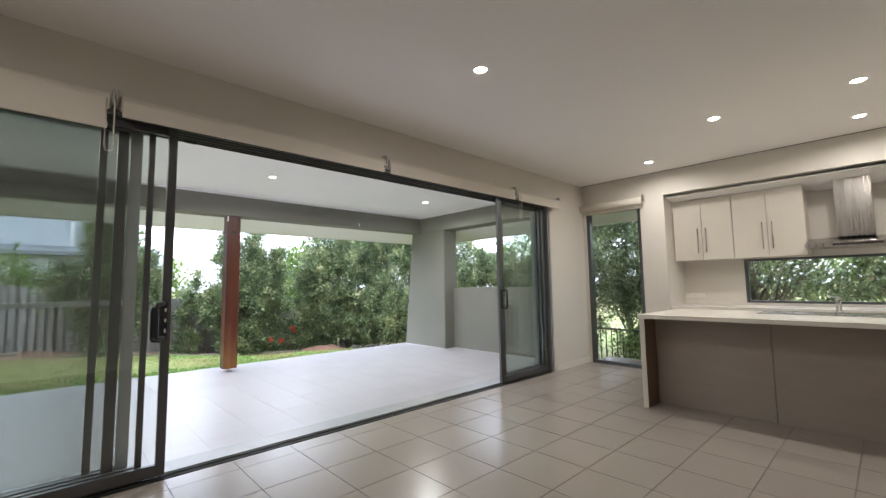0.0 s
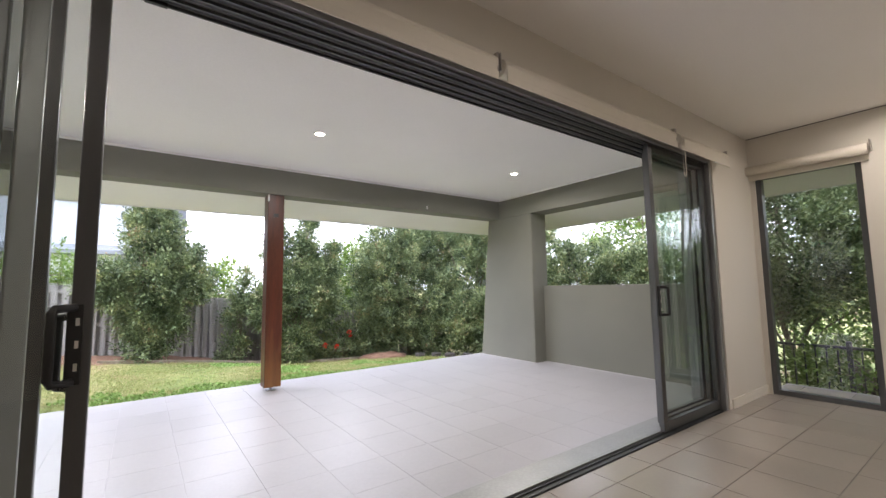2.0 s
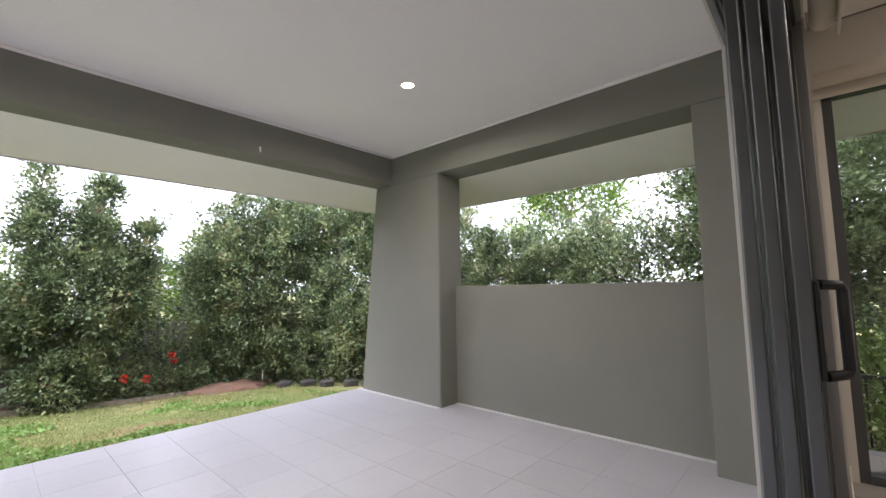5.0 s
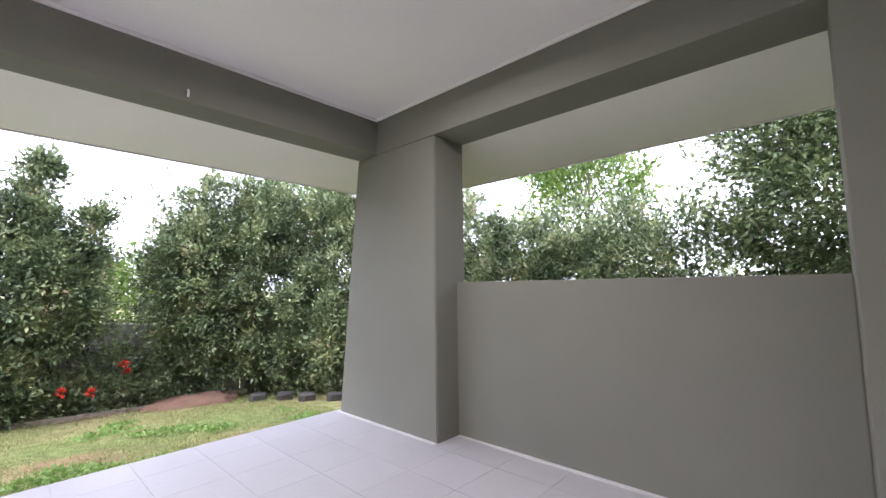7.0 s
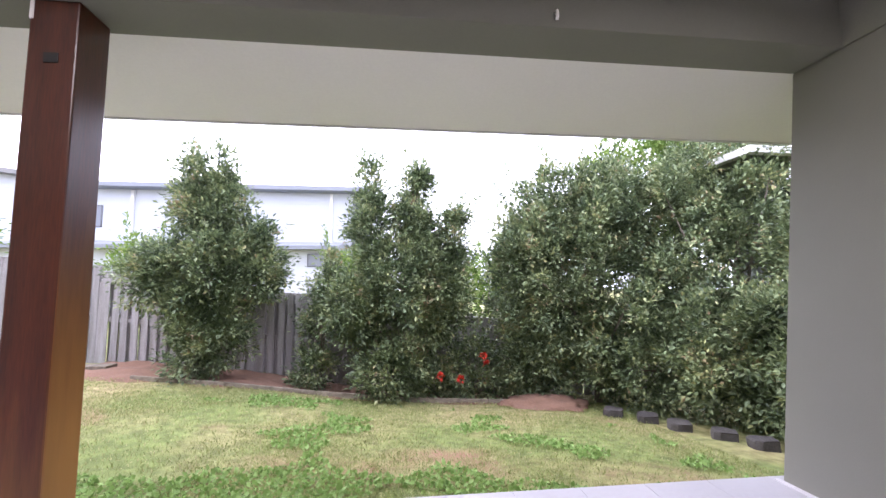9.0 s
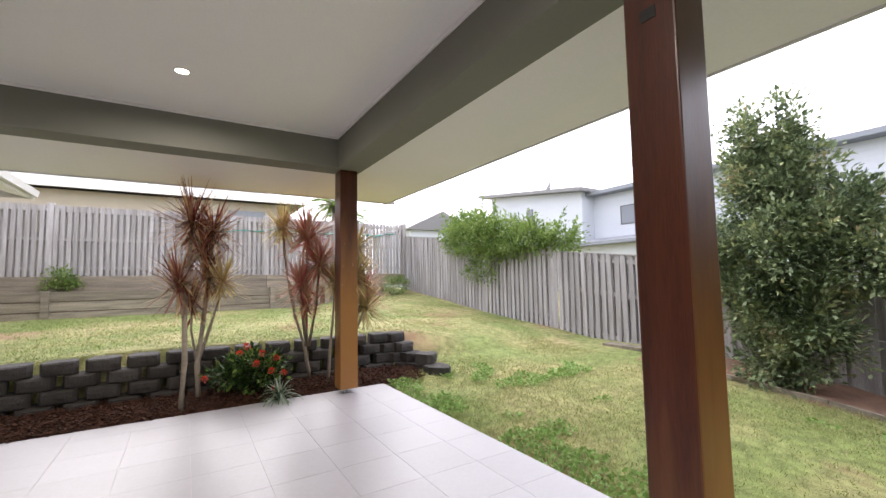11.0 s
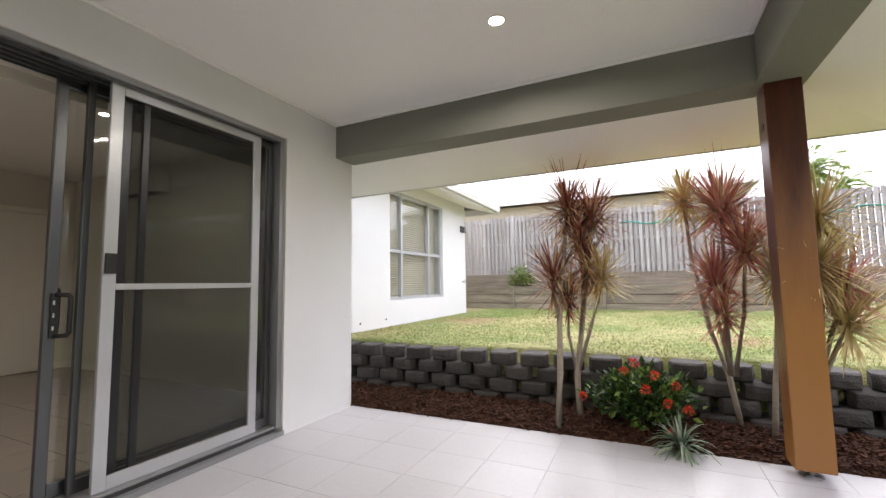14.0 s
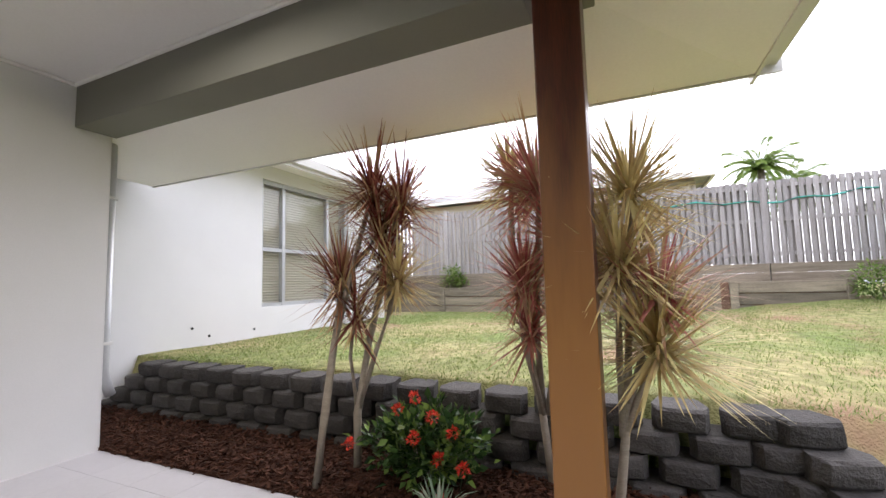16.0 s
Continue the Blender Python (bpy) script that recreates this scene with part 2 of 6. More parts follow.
M_TINT = glass_material("tinted_glass", (0.66, 0.72, 0.69))
M_SCREEN = screen_material("fly_screen_mesh", (0.02, 0.02, 0.02), 0.44)
M_GLOW = glow_material("downlight_diffuser", (1.0, 0.88, 0.72), 14.0)
M_DLRING = material("downlight_ring_white", (0.8, 0.78, 0.75), 0.4, var=0.02, bump=0)
M_PLASTIC = material("white_plastic", (0.72, 0.7, 0.66), 0.4, var=0.02, bump=0)
M_ROOF = material("pale_metal_roof", (0.17, 0.167, 0.165), 0.5, metal=0.2, var=0.06, scale=0.5, bump=0)
M_ROOF_DK = material("grey_metal_roof", (0.2, 0.215, 0.24), 0.5, metal=0.2, var=0.06, scale=0.5, bump=0)
M_CLAD = material("white_weatherboard", (0.5, 0.525, 0.56), 0.6, var=0.05, scale=0.6, bump=0.05)
M_CREAM = material("cream_brickwork", (0.38, 0.33, 0.26), 0.8, var=0.08, scale=2, bump=0.1)
M_GUTTER = material("gutter_white", (0.68, 0.67, 0.65), 0.4, var=0.03, bump=0)
M_PIER = material("grey_brick_pier", (0.13, 0.135, 0.155), 0.9, var=0.25, scale=3, fine=20, bump=0.3)
M_GREEN_HOSE = material("green_hose", (0.05, 0.33, 0.27), 0.5, var=0.1, bump=0)
L_HEDGE = leaf_material("hedge_leaves", [(0, (0.035, 0.055, 0.028)), (0.4, (0.135, 0.185, 0.09)), (0.75, (0.26, 0.315, 0.155)), (0.95, (0.42, 0.44, 0.2)), (1, (0.42, 0.31, 0.19))], rough=0.42, thin=0.2, clump=0.6, spec=0.4)
L_SIDE = leaf_material("side_tree_leaves", [(0, (0.045, 0.07, 0.03)), (0.45, (0.13, 0.18, 0.08)), (1, (0.3, 0.35, 0.16))], rough=0.38, thin=0.25, clump=0.5, spec=0.45)
L_LIGHT = leaf_material("bright_leaves", [(0, (0.08, 0.135, 0.035)), (0.5, (0.16, 0.25, 0.06)), (1, (0.3, 0.37, 0.12))], thin=0.35, clump=0.5)
L_CORDY = leaf_material("cordyline_leaves", [(0, (0.13, 0.03, 0.03)), (0.45, (0.31, 0.1, 0.075)), (0.75, (0.47, 0.28, 0.16)), (1, (0.6, 0.47, 0.24))], thin=0.3)
L_CORDY_PINK = leaf_material("cordyline_leaves_pink", [(0, (0.42, 0.1, 0.1)), (0.45, (0.58, 0.24, 0.2)), (0.8, (0.55, 0.38, 0.24)), (1, (0.62, 0.5, 0.28))], thin=0.35)
L_CORDY_GOLD = leaf_material("cordyline_leaves_gold", [(0, (0.4, 0.27, 0.13)), (0.5, (0.6, 0.47, 0.23)), (1, (0.72, 0.63, 0.3))], thin=0.25)
L_IXORA = leaf_material("ixora_leaves", [(0, (0.018, 0.042, 0.014)), (0.6, (0.05, 0.1, 0.028)), (1, (0.2, 0.3, 0.07))], rough=0.3)
L_RED = leaf_material("red_petals", [(0, (0.6, 0.03, 0.025)), (1, (0.82, 0.12, 0.07))], thin=0.2)
L_LILY = leaf_material("striped_lily_leaves", [(0, (0.12, 0.19, 0.11)), (0.6, (0.26, 0.33, 0.24)), (1, (0.5, 0.55, 0.45))])
L_GRASS = leaf_material("grass_blades", [(0, (0.19, 0.24, 0.075)), (0.5, (0.3, 0.34, 0.125)), (0.8, (0.43, 0.42, 0.2)), (1, (0.54, 0.48, 0.28))], thin=0.3)
L_GRASS_UP = leaf_material("terrace_grass_blades", [(0, (0.15, 0.21, 0.055)), (0.6, (0.24, 0.31, 0.09)), (0.9, (0.34, 0.36, 0.14)), (1, (0.44, 0.42, 0.23))], thin=0.3)
L_CLOVER = leaf_material("clover_leaves", [(0, (0.17, 0.28, 0.075)), (0.6, (0.26, 0.4, 0.12)), (1, (0.35, 0.5, 0.18))], thin=0.3)


def ground_material():
    m = bpy.data.materials.new("lawn_ground")
    m.use_nodes = True
    n, l = m.node_tree.nodes, m.node_tree.links
    b = n["Principled BSDF"]
    b.inputs["Roughness"].default_value = 0.95
    tc = n.new("ShaderNodeTexCoord")
    a, c, d = n.new("ShaderNodeTexNoise"), n.new("ShaderNodeTexNoise"), n.new("ShaderNodeTexNoise")
    for k, (s, dt) in zip((a, c, d), ((0.75, 5), (9.0, 5), (70.0, 3))):
        k.inputs["Scale"].default_value, k.inputs["Detail"].default_value = s, dt
        l.new(tc.outputs["Object"], k.inputs[0])
    r1 = n.new("ShaderNodeValToRGB")
    r1.color_ramp.elements[0].position, r1.color_ramp.elements[0].color = 0.4, (0.21, 0.265, 0.085, 1)
    r1.color_ramp.elements[1].position, r1.color_ramp.elements[1].color = 0.66, (0.4, 0.345, 0.18, 1)
    l.new(a.outputs[0], r1.inputs[0])
    r2 = n.new("ShaderNodeValToRGB")
    r2.color_ramp.elements[0].position, r2.color_ramp.elements[0].color = 0.35, (0.62, 0.6, 0.5, 1)
    r2.color_ramp.elements[1].position, r2.color_ramp.elements[1].color = 0.65, (1.12, 1.1, 1.0, 1)
    l.new(c.outputs[0], r2.inputs[0])
    mx = n.new("ShaderNodeMix")
    mx.data_type, mx.blend_type = "RGBA", "MULTIPLY"
    mx.inputs[0].default_value = 1.0
    l.new(r1.outputs[0], mx.inputs[6])
    l.new(r2.outputs[0], mx.inputs[7])
    e = n.new("ShaderNodeTexNoise")
    e.inputs["Scale"].default_value, e.inputs["Detail"].default_value = 0.55, 6
    mp = n.new("ShaderNodeMapping")
    mp.inputs["Location"].default_value = (3.7, 1.9, 0)
    l.new(tc.outputs["Object"], mp.inputs[0])
    l.new(mp.outputs[0], e.inputs[0])
    r3 = n.new("ShaderNodeMapRange")
    r3.inputs[1].default_value, r3.inputs[2].default_value = 0.58, 0.68
    l.new(e.outputs[0], r3.inputs[0])
    soil = n.new("ShaderNodeMix")
    soil.data_type = "RGBA"
    l.new(r3.outputs[0], soil.inputs[0])
    l.new(mx.outputs[2], soil.inputs[6])
    soil.inputs[7].default_value = (0.32, 0.19, 0.115, 1)
    l.new(soil.outputs[2], b.inputs["Base Color"])
    bp = n.new("ShaderNodeBump")
    bp.inputs["Strength"].default_value, bp.inputs["Distance"].default_value = 0.8, 0.03
    l.new(d.outputs[0], bp.inputs["Height"])
    l.new(bp.outputs[0], b.inputs["Normal"])
    return m


M_LAWN = ground_material()

# ---- builders ----
def part(name, bm, mat, parent=None, label=""):
    """Link a bmesh as one mesh object under a thing or a part."""
    me = bpy.data.meshes.new(name)
    bm.to_mesh(me)
    bm.free()
    me.materials.append(mat)
    ob = new(name, me)
    ob.parent = parent
    if label:
        ob["label"] = label
    return ob


def shared(name, me, parent, m):
    """One more object on a mesh that is there already."""
    ob = new(name, me)
    ob.parent = parent
    ob.matrix_local = m
    return ob


def thing(name, at=(0, 0, 0), label="", category="", group="", kind=""):
    ob = new(name)
    ob.empty_display_size = 0.1
    ob.location = at
    return tagged(ob, label, category, group, kind)


def add_box(bm, x0, x1, y0, y1, z0, z1, bev=0.0):
    r = bmesh.ops.create_cube(bm, size=1.0)
    vs = r["verts"]
    bmesh.ops.scale(bm, vec=(x1 - x0, y1 - y0, z1 - z0), verts=vs)
    bmesh.ops.translate(bm, vec=((x0 + x1) / 2, (y0 + y1) / 2, (z0 + z1) / 2), verts=vs)
    if bev:
        es = list({e for v in vs for e in v.link_edges})
        bmesh.ops.bevel(bm, geom=es, offset=bev, segments=2, profile=0.6, affect="EDGES")


def box(x0, x1, y0, y1, z0, z1, bev=0.0):
    bm = bmesh.new()
    add_box(bm, x0, x1, y0, y1, z0, z1, bev)
    return bm


def boxes(rows, bev=0.0):
    bm = bmesh.new()
    for r in rows:
        add_box(bm, *r, bev)
    return bm


def prism(poly, axis, lo, hi):
    """A solid whose outline poly is drawn across the other two axes and runs along the given one."""
    bm = bmesh.new()
    def put(p, v):
        return {"x": (v, p[0], p[1]), "y": (p[0], v, p[1]), "z": (p[0], p[1], v)}[axis]
    a = [bm.verts.new(put(p, lo)) for p in poly]
    b = [bm.verts.new(put(p, hi)) for p in poly]
    k = len(poly)
    bm.faces.new(a)
    bm.faces.new(b)
    for i in range(k):
        bm.faces.new((a[i], a[(i + 1) % k], b[(i + 1) % k], b[i]))
    bmesh.ops.recalc_face_normals(bm, faces=bm.faces)
    return bm


def rod(bm, pts, radii, sides=8):
    """A tapered tube through points."""
    rings = []
    for i, p in enumerate(pts):
        p = Vector(p)
        d = (Vector(pts[min(i + 1, len(pts) - 1)]) - Vector(pts[max(i - 1, 0)])).normalized()
        u = d.orthogonal().normalized()
        w = d.cross(u)
        r = radii[i] if hasattr(radii, "__len__") else radii
        rings.append([bm.verts.new(p + (u * math.cos(2 * math.pi * k / sides) + w * math.sin(2 * math.pi * k / sides)) * r) for k in range(sides)])
    for a, b in zip(rings, rings[1:]):
        best = min(range(sides), key=lambda s: (a[0].co - b[s].co).length)
        b[:] = b[best:] + b[:best]
        for k in range(sides):
            bm.faces.new((a[k], a[(k + 1) % sides], b[(k + 1) % sides], b[k])).smooth = True
    bm.faces.new(rings[0][::-1])
    bm.faces.new(rings[-1])
    return bm


def sheet(a, b, c, d):
    """One face, for panes and other sheets a few millimetres thick."""
    bm = bmesh.new()
    bm.faces.new([bm.verts.new(p) for p in (a, b, c, d)])
    return bm


def tube(pts, radii, sides=8):
    return rod(bmesh.new(), pts, radii, sides)


def leaf_object(name, base, along, length, width, mat, parent=None, label="", fold=0.25, droop=0.0):
    """Many leaves in one mesh: from base points along directions, folded at the midrib."""
    rng = np.random.default_rng(len(base) + int(abs(float(base[0][0])) * 100))
    n = len(base)
    along = along / np.linalg.norm(along, axis=1, keepdims=True)
    up = rng.normal(size=(n, 3)) * 0.5 + np.array([0, 0, 1.0])
    side = np.cross(along, up)
    side /= np.linalg.norm(side, axis=1, keepdims=True) + 1e-9
    nrm = np.cross(side, along)
    L, W = np.asarray(length).reshape(-1, 1) * np.ones((n, 1)), np.asarray(width).reshape(-1, 1) * np.ones((n, 1))
    mid = base + along * L * 0.45
    tip = base + along * L - np.array([0, 0, 1.0]) * L * droop
    lift = nrm * W * fold
    v = np.stack([base, mid + side * W * 0.5 + lift, tip, mid - side * W * 0.5 + lift], axis=1).reshape(-1, 3)
    me = bpy.data.meshes.new(name)
    i = np.arange(n)[:, None] * 4
    f = np.concatenate([i + np.array([0, 1, 2]), i + np.array([0, 2, 3])], axis=1).reshape(-1)
    me.vertices.add(n * 4)
    me.vertices.foreach_set("co", v.reshape(-1).astype(np.float32))
    me.loops.add(n * 6)
    me.loops.foreach_set("vertex_index", f.astype(np.int32))
    me.polygons.add(n * 2)
    me.polygons.foreach_set("loop_start", np.arange(0, n * 6, 3, dtype=np.int32))
    me.update(calc_edges=True)
    me.validate()
    me.materials.append(mat)
    ob = new(name, me)
    ob.parent = parent
    if label:
        ob["label"] = label
    return ob

# ---- structure: house shell ----
FLOOR_Z, OUT_Z = 0.0, -0.055
NY0, NY1 = 3.0, 3.33          # wall with the sliding door
WX0, WX1 = -1.39, -1.2        # end wall of the living room
EX0, EX1 = 6.65, 6.85         # kitchen side wall
SY = -1.85                    # wall behind the camera
DOOR0, DOOR1, DOOR_H = -0.5, 5.66, 2.43


def structure(name, bm, mat, label):
    return tagged(part(name, bm, mat), label, name.split("_")[0], kind="structure")


wall_north = structure("wall_north", boxes([
    (WX0 + 0.004, DOOR0, NY0, NY1 - 0.004, OUT_Z, 2.9), (DOOR1, EX1, NY0, NY1 - 0.004, OUT_Z, 2.9), (DOOR0, DOOR1, NY0, NY1 - 0.004, DOOR_H, 2.9)]),
    M_WALL, "cream painted wall around the wide sliding door")
structure("wall_north_render", boxes([
    (WX0, DOOR0, NY1 - 0.004, NY1, -0.3, 2.9), (DOOR1, EX1, NY1 - 0.004, NY1, -0.3, 2.9), (DOOR0, DOOR1, NY1 - 0.004, NY1, DOOR_H, 2.9)]),
    M_EXT, "white rendered outside face of the patio wall")
structure("wall_west", boxes([(WX0 + 0.004, WX1, SY, NY0, -0.2, 2.9)]), M_WALL, "cream painted end wall of the living room")
structure("wall_west_render", boxes([(WX0, WX0 + 0.004, 2.03, NY1, -0.4, 2.9)]), M_EXT, "white rendered return of the house wall")
structure("wall_south", boxes([(WX0, 7.5, SY - 0.2, SY, -0.2, 2.9)]), M_WALL, "cream painted wall behind the living room")
# kitchen side wall: full height window, then a recess for the kitchen
KW0, KW1 = 2.09, 2.95
RC_Y, RC_TOP, RC_X = 1.76, 2.49, 7.3
structure("wall_east", boxes([
    (EX0, EX1, KW1, NY0, -0.2, 2.9), (EX0, EX1, RC_Y, KW0, -0.2, 2.9), (EX0, EX1, KW0, KW1, 2.4, 2.9),
    (EX0, EX1, SY, RC_Y, RC_TOP, 2.9)]), M_WALL, "cream painted kitchen wall with a tall window")
SPL0, SPL1 = 0.95, 1.54
structure("wall_kitchen_recess", boxes([
    (EX1, RC_X, RC_Y, RC_Y + 0.12, -0.2, 2.9), (EX1, RC_X, SY, RC_Y, RC_TOP, 2.62),
    (RC_X, RC_X + 0.15, SY, RC_Y + 0.12, -0.2, SPL0), (RC_X, RC_X + 0.15, SY, RC_Y + 0.12, SPL1, 2.9),
    (RC_X, RC_X + 0.15, 1.0, RC_Y + 0.12, SPL0, SPL1), (RC_X, RC_X + 0.15, SY, -1.5, SPL0, SPL1)]),
    M_WALL, "cream painted recess behind the kitchen with a splashback window")
structure("ceiling", box(WX0, 7.5, SY - 0.2, NY0, ROOM_Z, 2.95), M_CEIL, "flat white plasterboard ceiling of the living room")
structure("baseboard", boxes([
    (WX1, WX1 + 0.012, SY, NY0, 0, 0.09), (WX1, DOOR0 - 0.06, NY0 - 0.012, NY0, 0, 0.09), (DOOR1 + 0.06, EX0, NY0 - 0.012, NY0, 0, 0.09),
    (EX0 - 0.012, EX0, KW1 + 0.03, NY0 - 0.012, 0, 0.09), (EX0 - 0.012, EX0, RC_Y, KW0 - 0.03, 0, 0.09), (WX1 + 0.012, -0.95, SY, SY + 0.012, 0, 0.09),
    (0.05, EX0, SY, SY + 0.012, 0, 0.09)]), M_SKIRT, "low white gloss skirting along the room walls")
floor = structure("floor", box(WX0, 7.4, SY, NY0 + 0.02, -0.2, -0.004), M_GROUT, "beige porcelain tiled living room floor")
patio = structure("patio_floor", box(-1.385, 6.73, NY0 + 0.02, 7.425, -0.24, OUT_Z - 0.004), M_GROUT_OUT, "pale grey porcelain tiled patio slab")
structure("patio_ceiling", box(-1.2, 6.5, NY1, 6.9, PATIO_Z, 2.9), M_SOFFIT, "flat white sheeted patio ceiling")

# beams, column and half wall of the patio
BZ0, BZ1 = 2.427, 2.95
structure("beam_north", box(-1.42, 6.36, 6.79, 7.08, BZ0, BZ1, 0.006), M_GREY, "grey rendered beam along the open side of the patio")
structure("beam_west", box(-1.42, -1.134, NY1, 6.79, BZ0, BZ1, 0.006), M_GREY, "grey rendered beam over the garden bed end of the patio")
structure("beam_east", box(6.36, 6.73, NY1, 7.08, BZ0, BZ1, 0.006), M_GREY, "grey rendered beam over the half wall")
for n, q in (("trim_north", (-1.134, 6.36, 6.765, 6.79)), ("trim_west", (-1.134, -1.109, NY1 + 0.025, 6.765)), ("trim_east", (6.335, 6.36, NY1 + 0.025, 6.765)), ("trim_south", (-1.134, 6.36, NY1, NY1 + 0.025))):
    structure(n, box(q[0], q[1], q[2], q[3], 2.745, 2.769, 0.008), M_SOFFIT, "small white moulding round the patio ceiling")
column = prism([(6.03, -0.3), (7.385, -0.3), (7.085, BZ0 + 0.002), (6.03, BZ0 + 0.002)], "x", 6.362, 6.73)
bmesh.ops.bevel(column, geom=list(column.edges), offset=0.008, segments=2, affect="EDGES")
structure("column", column, M_GREY, "grey rendered corner column that tapers towards its top")
structure("pier", box(6.37, 6.73, NY1 + 0.002, 3.62, -0.3, BZ0 + 0.002, 0.008), M_GREY, "grey rendered pier against the house wall")
structure("half_wall", box(6.62, 6.8, 3.62, 6.03, -0.4, 1.2, 0.008), M_GREY, "chest-high grey rendered half wall of the patio")
structure("sill_fillet", boxes([(6.585, 6.62, 3.63, 6.02, OUT_Z, OUT_Z + 0.006), (6.327, 6.36, 6.03, 7.38, OUT_Z, OUT_Z + 0.006)]), M_GROUT_OUT,
          "pale sealant line at the foot of the half wall")

# eaves: raked soffit, fascia and gutter, and the roof over them
EN, EW, EE = 7.88, -2.27, 7.6
EZ0, EZ1 = 2.31, 2.45
for nm, pts in (("soffit_north", [(-1.42, 7.08, EZ1), (6.73, 7.08, EZ1), (EE, EN, EZ0), (EW, EN, EZ0)]),
                ("soffit_west", [(-1.42, 2.03, EZ1), (-1.42, 7.08, EZ1), (EW, EN, EZ0), (EW, 2.4, EZ0)]),
                ("soffit_east", [(6.73, 7.08, EZ1), (6.73, -2.0, EZ1), (EE, -2.0, EZ0), (EE, EN, EZ0)])):
    bm = bmesh.new()
    lo = [bm.verts.new(p) for p in pts]
    hi = [bm.verts.new((p[0], p[1], p[2] + 0.012)) for p in pts]
    bm.faces.new(lo)
    bm.faces.new(hi)
    for i in range(4):
        bm.faces.new((lo[i], lo[(i + 1) % 4], hi[(i + 1) % 4], hi[i]))
    bmesh.ops.recalc_face_normals(bm, faces=bm.faces)
    structure(nm, bm, M_SOFFIT, "pale sheeted eaves lining, sloping down to the gutter")


def gutter_profile(o, s):
    """Quad gutter section; o: the wall side, s: the way outwards."""
    return [(o, EZ0 - 0.012), (o, EZ0 + 0.17), (o + s * 0.018, EZ0 + 0.17), (o + s * 0.018, EZ0 + 0.05), (o + s * 0.1, EZ0 + 0.05),
            (o + s * 0.125, EZ0 + 0.16), (o + s * 0.135, EZ0 + 0.16), (o + s * 0.105, EZ0 + 0.035), (o + s * 0.018, EZ0 + 0.035), (o + s * 0.018, EZ0 - 0.012)]


structure("fascia_north", prism(gutter_profile(EN, 1), "x", EW - 0.13, EE + 0.13), M_GUTTER, "white fascia and quad gutter along the patio roof")
structure("fascia_west", prism(gutter_profile(EW, -1), "y", 2.4, EN + 0.13), M_GUTTER, "white fascia and quad gutter at the garden bed end")
structure("fascia_east", prism(gutter_profile(EE, 1), "y", -2.0, EN + 0.13), M_GUTTER, "white fascia and quad gutter at the hedge side")
bm = bmesh.new()
rz = EZ0 + 0.16
rp = [(EW, EN, rz), (EE, EN, rz), (EE, -3.0, rz), (EW, -3.0, rz), (1.5, 3.4, 4.1), (3.6, 3.4, 4.1), (3.6, -3.0, 4.1), (1.5, -3.0, 4.1)]
v = [bm.verts.new(p) for p in rp]
for f in ((0, 1, 5, 4), (1, 2, 6, 5), (4, 7, 3, 0), (4, 5, 6, 7), (2, 3, 7, 6)):
    bm.faces.new([v[i] for i in f])
bmesh.ops.recalc_face_normals(bm, faces=bm.faces)
bmesh.ops.solidify(bm, geom=list(bm.faces), thickness=0.03)
structure("roof", bm, M_ROOF, "pale metal hip roof over the house and patio")

# wing of the same house beyond the garden bed
WY, WXE = 2.03, -7.61
WIN = (-6.3, -4.13, 0.87, 2.87)
structure("wall_wing", boxes([
    (WIN[1], WX0, WY - 0.2, WY, -0.4, 3.3), (WXE, WIN[0], WY - 0.2, WY, -0.4, 3.3), (WIN[0], WIN[1], WY - 0.2, WY, -0.4, WIN[2]),
    (WIN[0], WIN[1], WY - 0.2, WY, WIN[3], 3.3), (WXE, WXE + 0.2, -3.5, WY - 0.2, -0.4, 3.3)]), M_EXT, "white rendered wall of the house wing")
structure("wing_inside", boxes([(-7.3, -3.4, -0.2, -0.15, 0.4, 3.3), (-7.3, -3.4, -0.15, WY - 0.2, 0.38, 0.42), (-7.3, -3.4, -0.15, WY - 0.2, 3.2, 3.3)]), M_WALL,
          "plain cream inside of the wing room")
bm = bmesh.new()
wz = 2.98
wp = [(WX0, WY, wz + 0.12), (WXE - 0.1, WY, wz + 0.12), (-8.25, 2.62, wz), (-2.2, 2.62, wz)]
lo = [bm.verts.new(p) for p in wp]
hi = [bm.verts.new((p[0], p[1], p[2] + 0.012)) for p in wp]
bm.faces.new(lo)
bm.faces.new(hi)
for i in range(4):
    bm.faces.new((lo[i], lo[(i + 1) % 4], hi[(i + 1) % 4], hi[i]))
bmesh.ops.recalc_face_normals(bm, faces=bm.faces)
structure("soffit_wing", bm, M_SOFFIT, "white eaves lining of the house wing")
wing_gutter = prism([(a - EN + 2.62, b - EZ0 + wz) for a, b in gutter_profile(EN, 1)], "x", -8.35, -2.35)
structure("fascia_wing", wing_gutter, M_GUTTER, "white fascia and gutter of the house wing")
structure("fascia_wing_end", prism([(a - EW - 8.25, b - EZ0 + wz) for a, b in gutter_profile(EW, -1)], "y", -3.5, 2.7), M_GUTTER, "white gutter on the wing's far end")
bm = bmesh.new()
v = [bm.verts.new(p) for p in ((-8.25, 2.62, wz + 0.16), (-2.2, 2.62, wz + 0.16), (-2.2, -1.5, wz + 1.6), (-6.2, -1.5, wz + 1.6), (-8.25, -3.5, wz + 0.16))]
bm.faces.new((v[0], v[1], v[2], v[3]))
bm.faces.new((v[0], v[3], v[4]))
bmesh.ops.recalc_face_normals(bm, faces=bm.faces)
bmesh.ops.solidify(bm, geom=list(bm.faces), thickness=0.03)
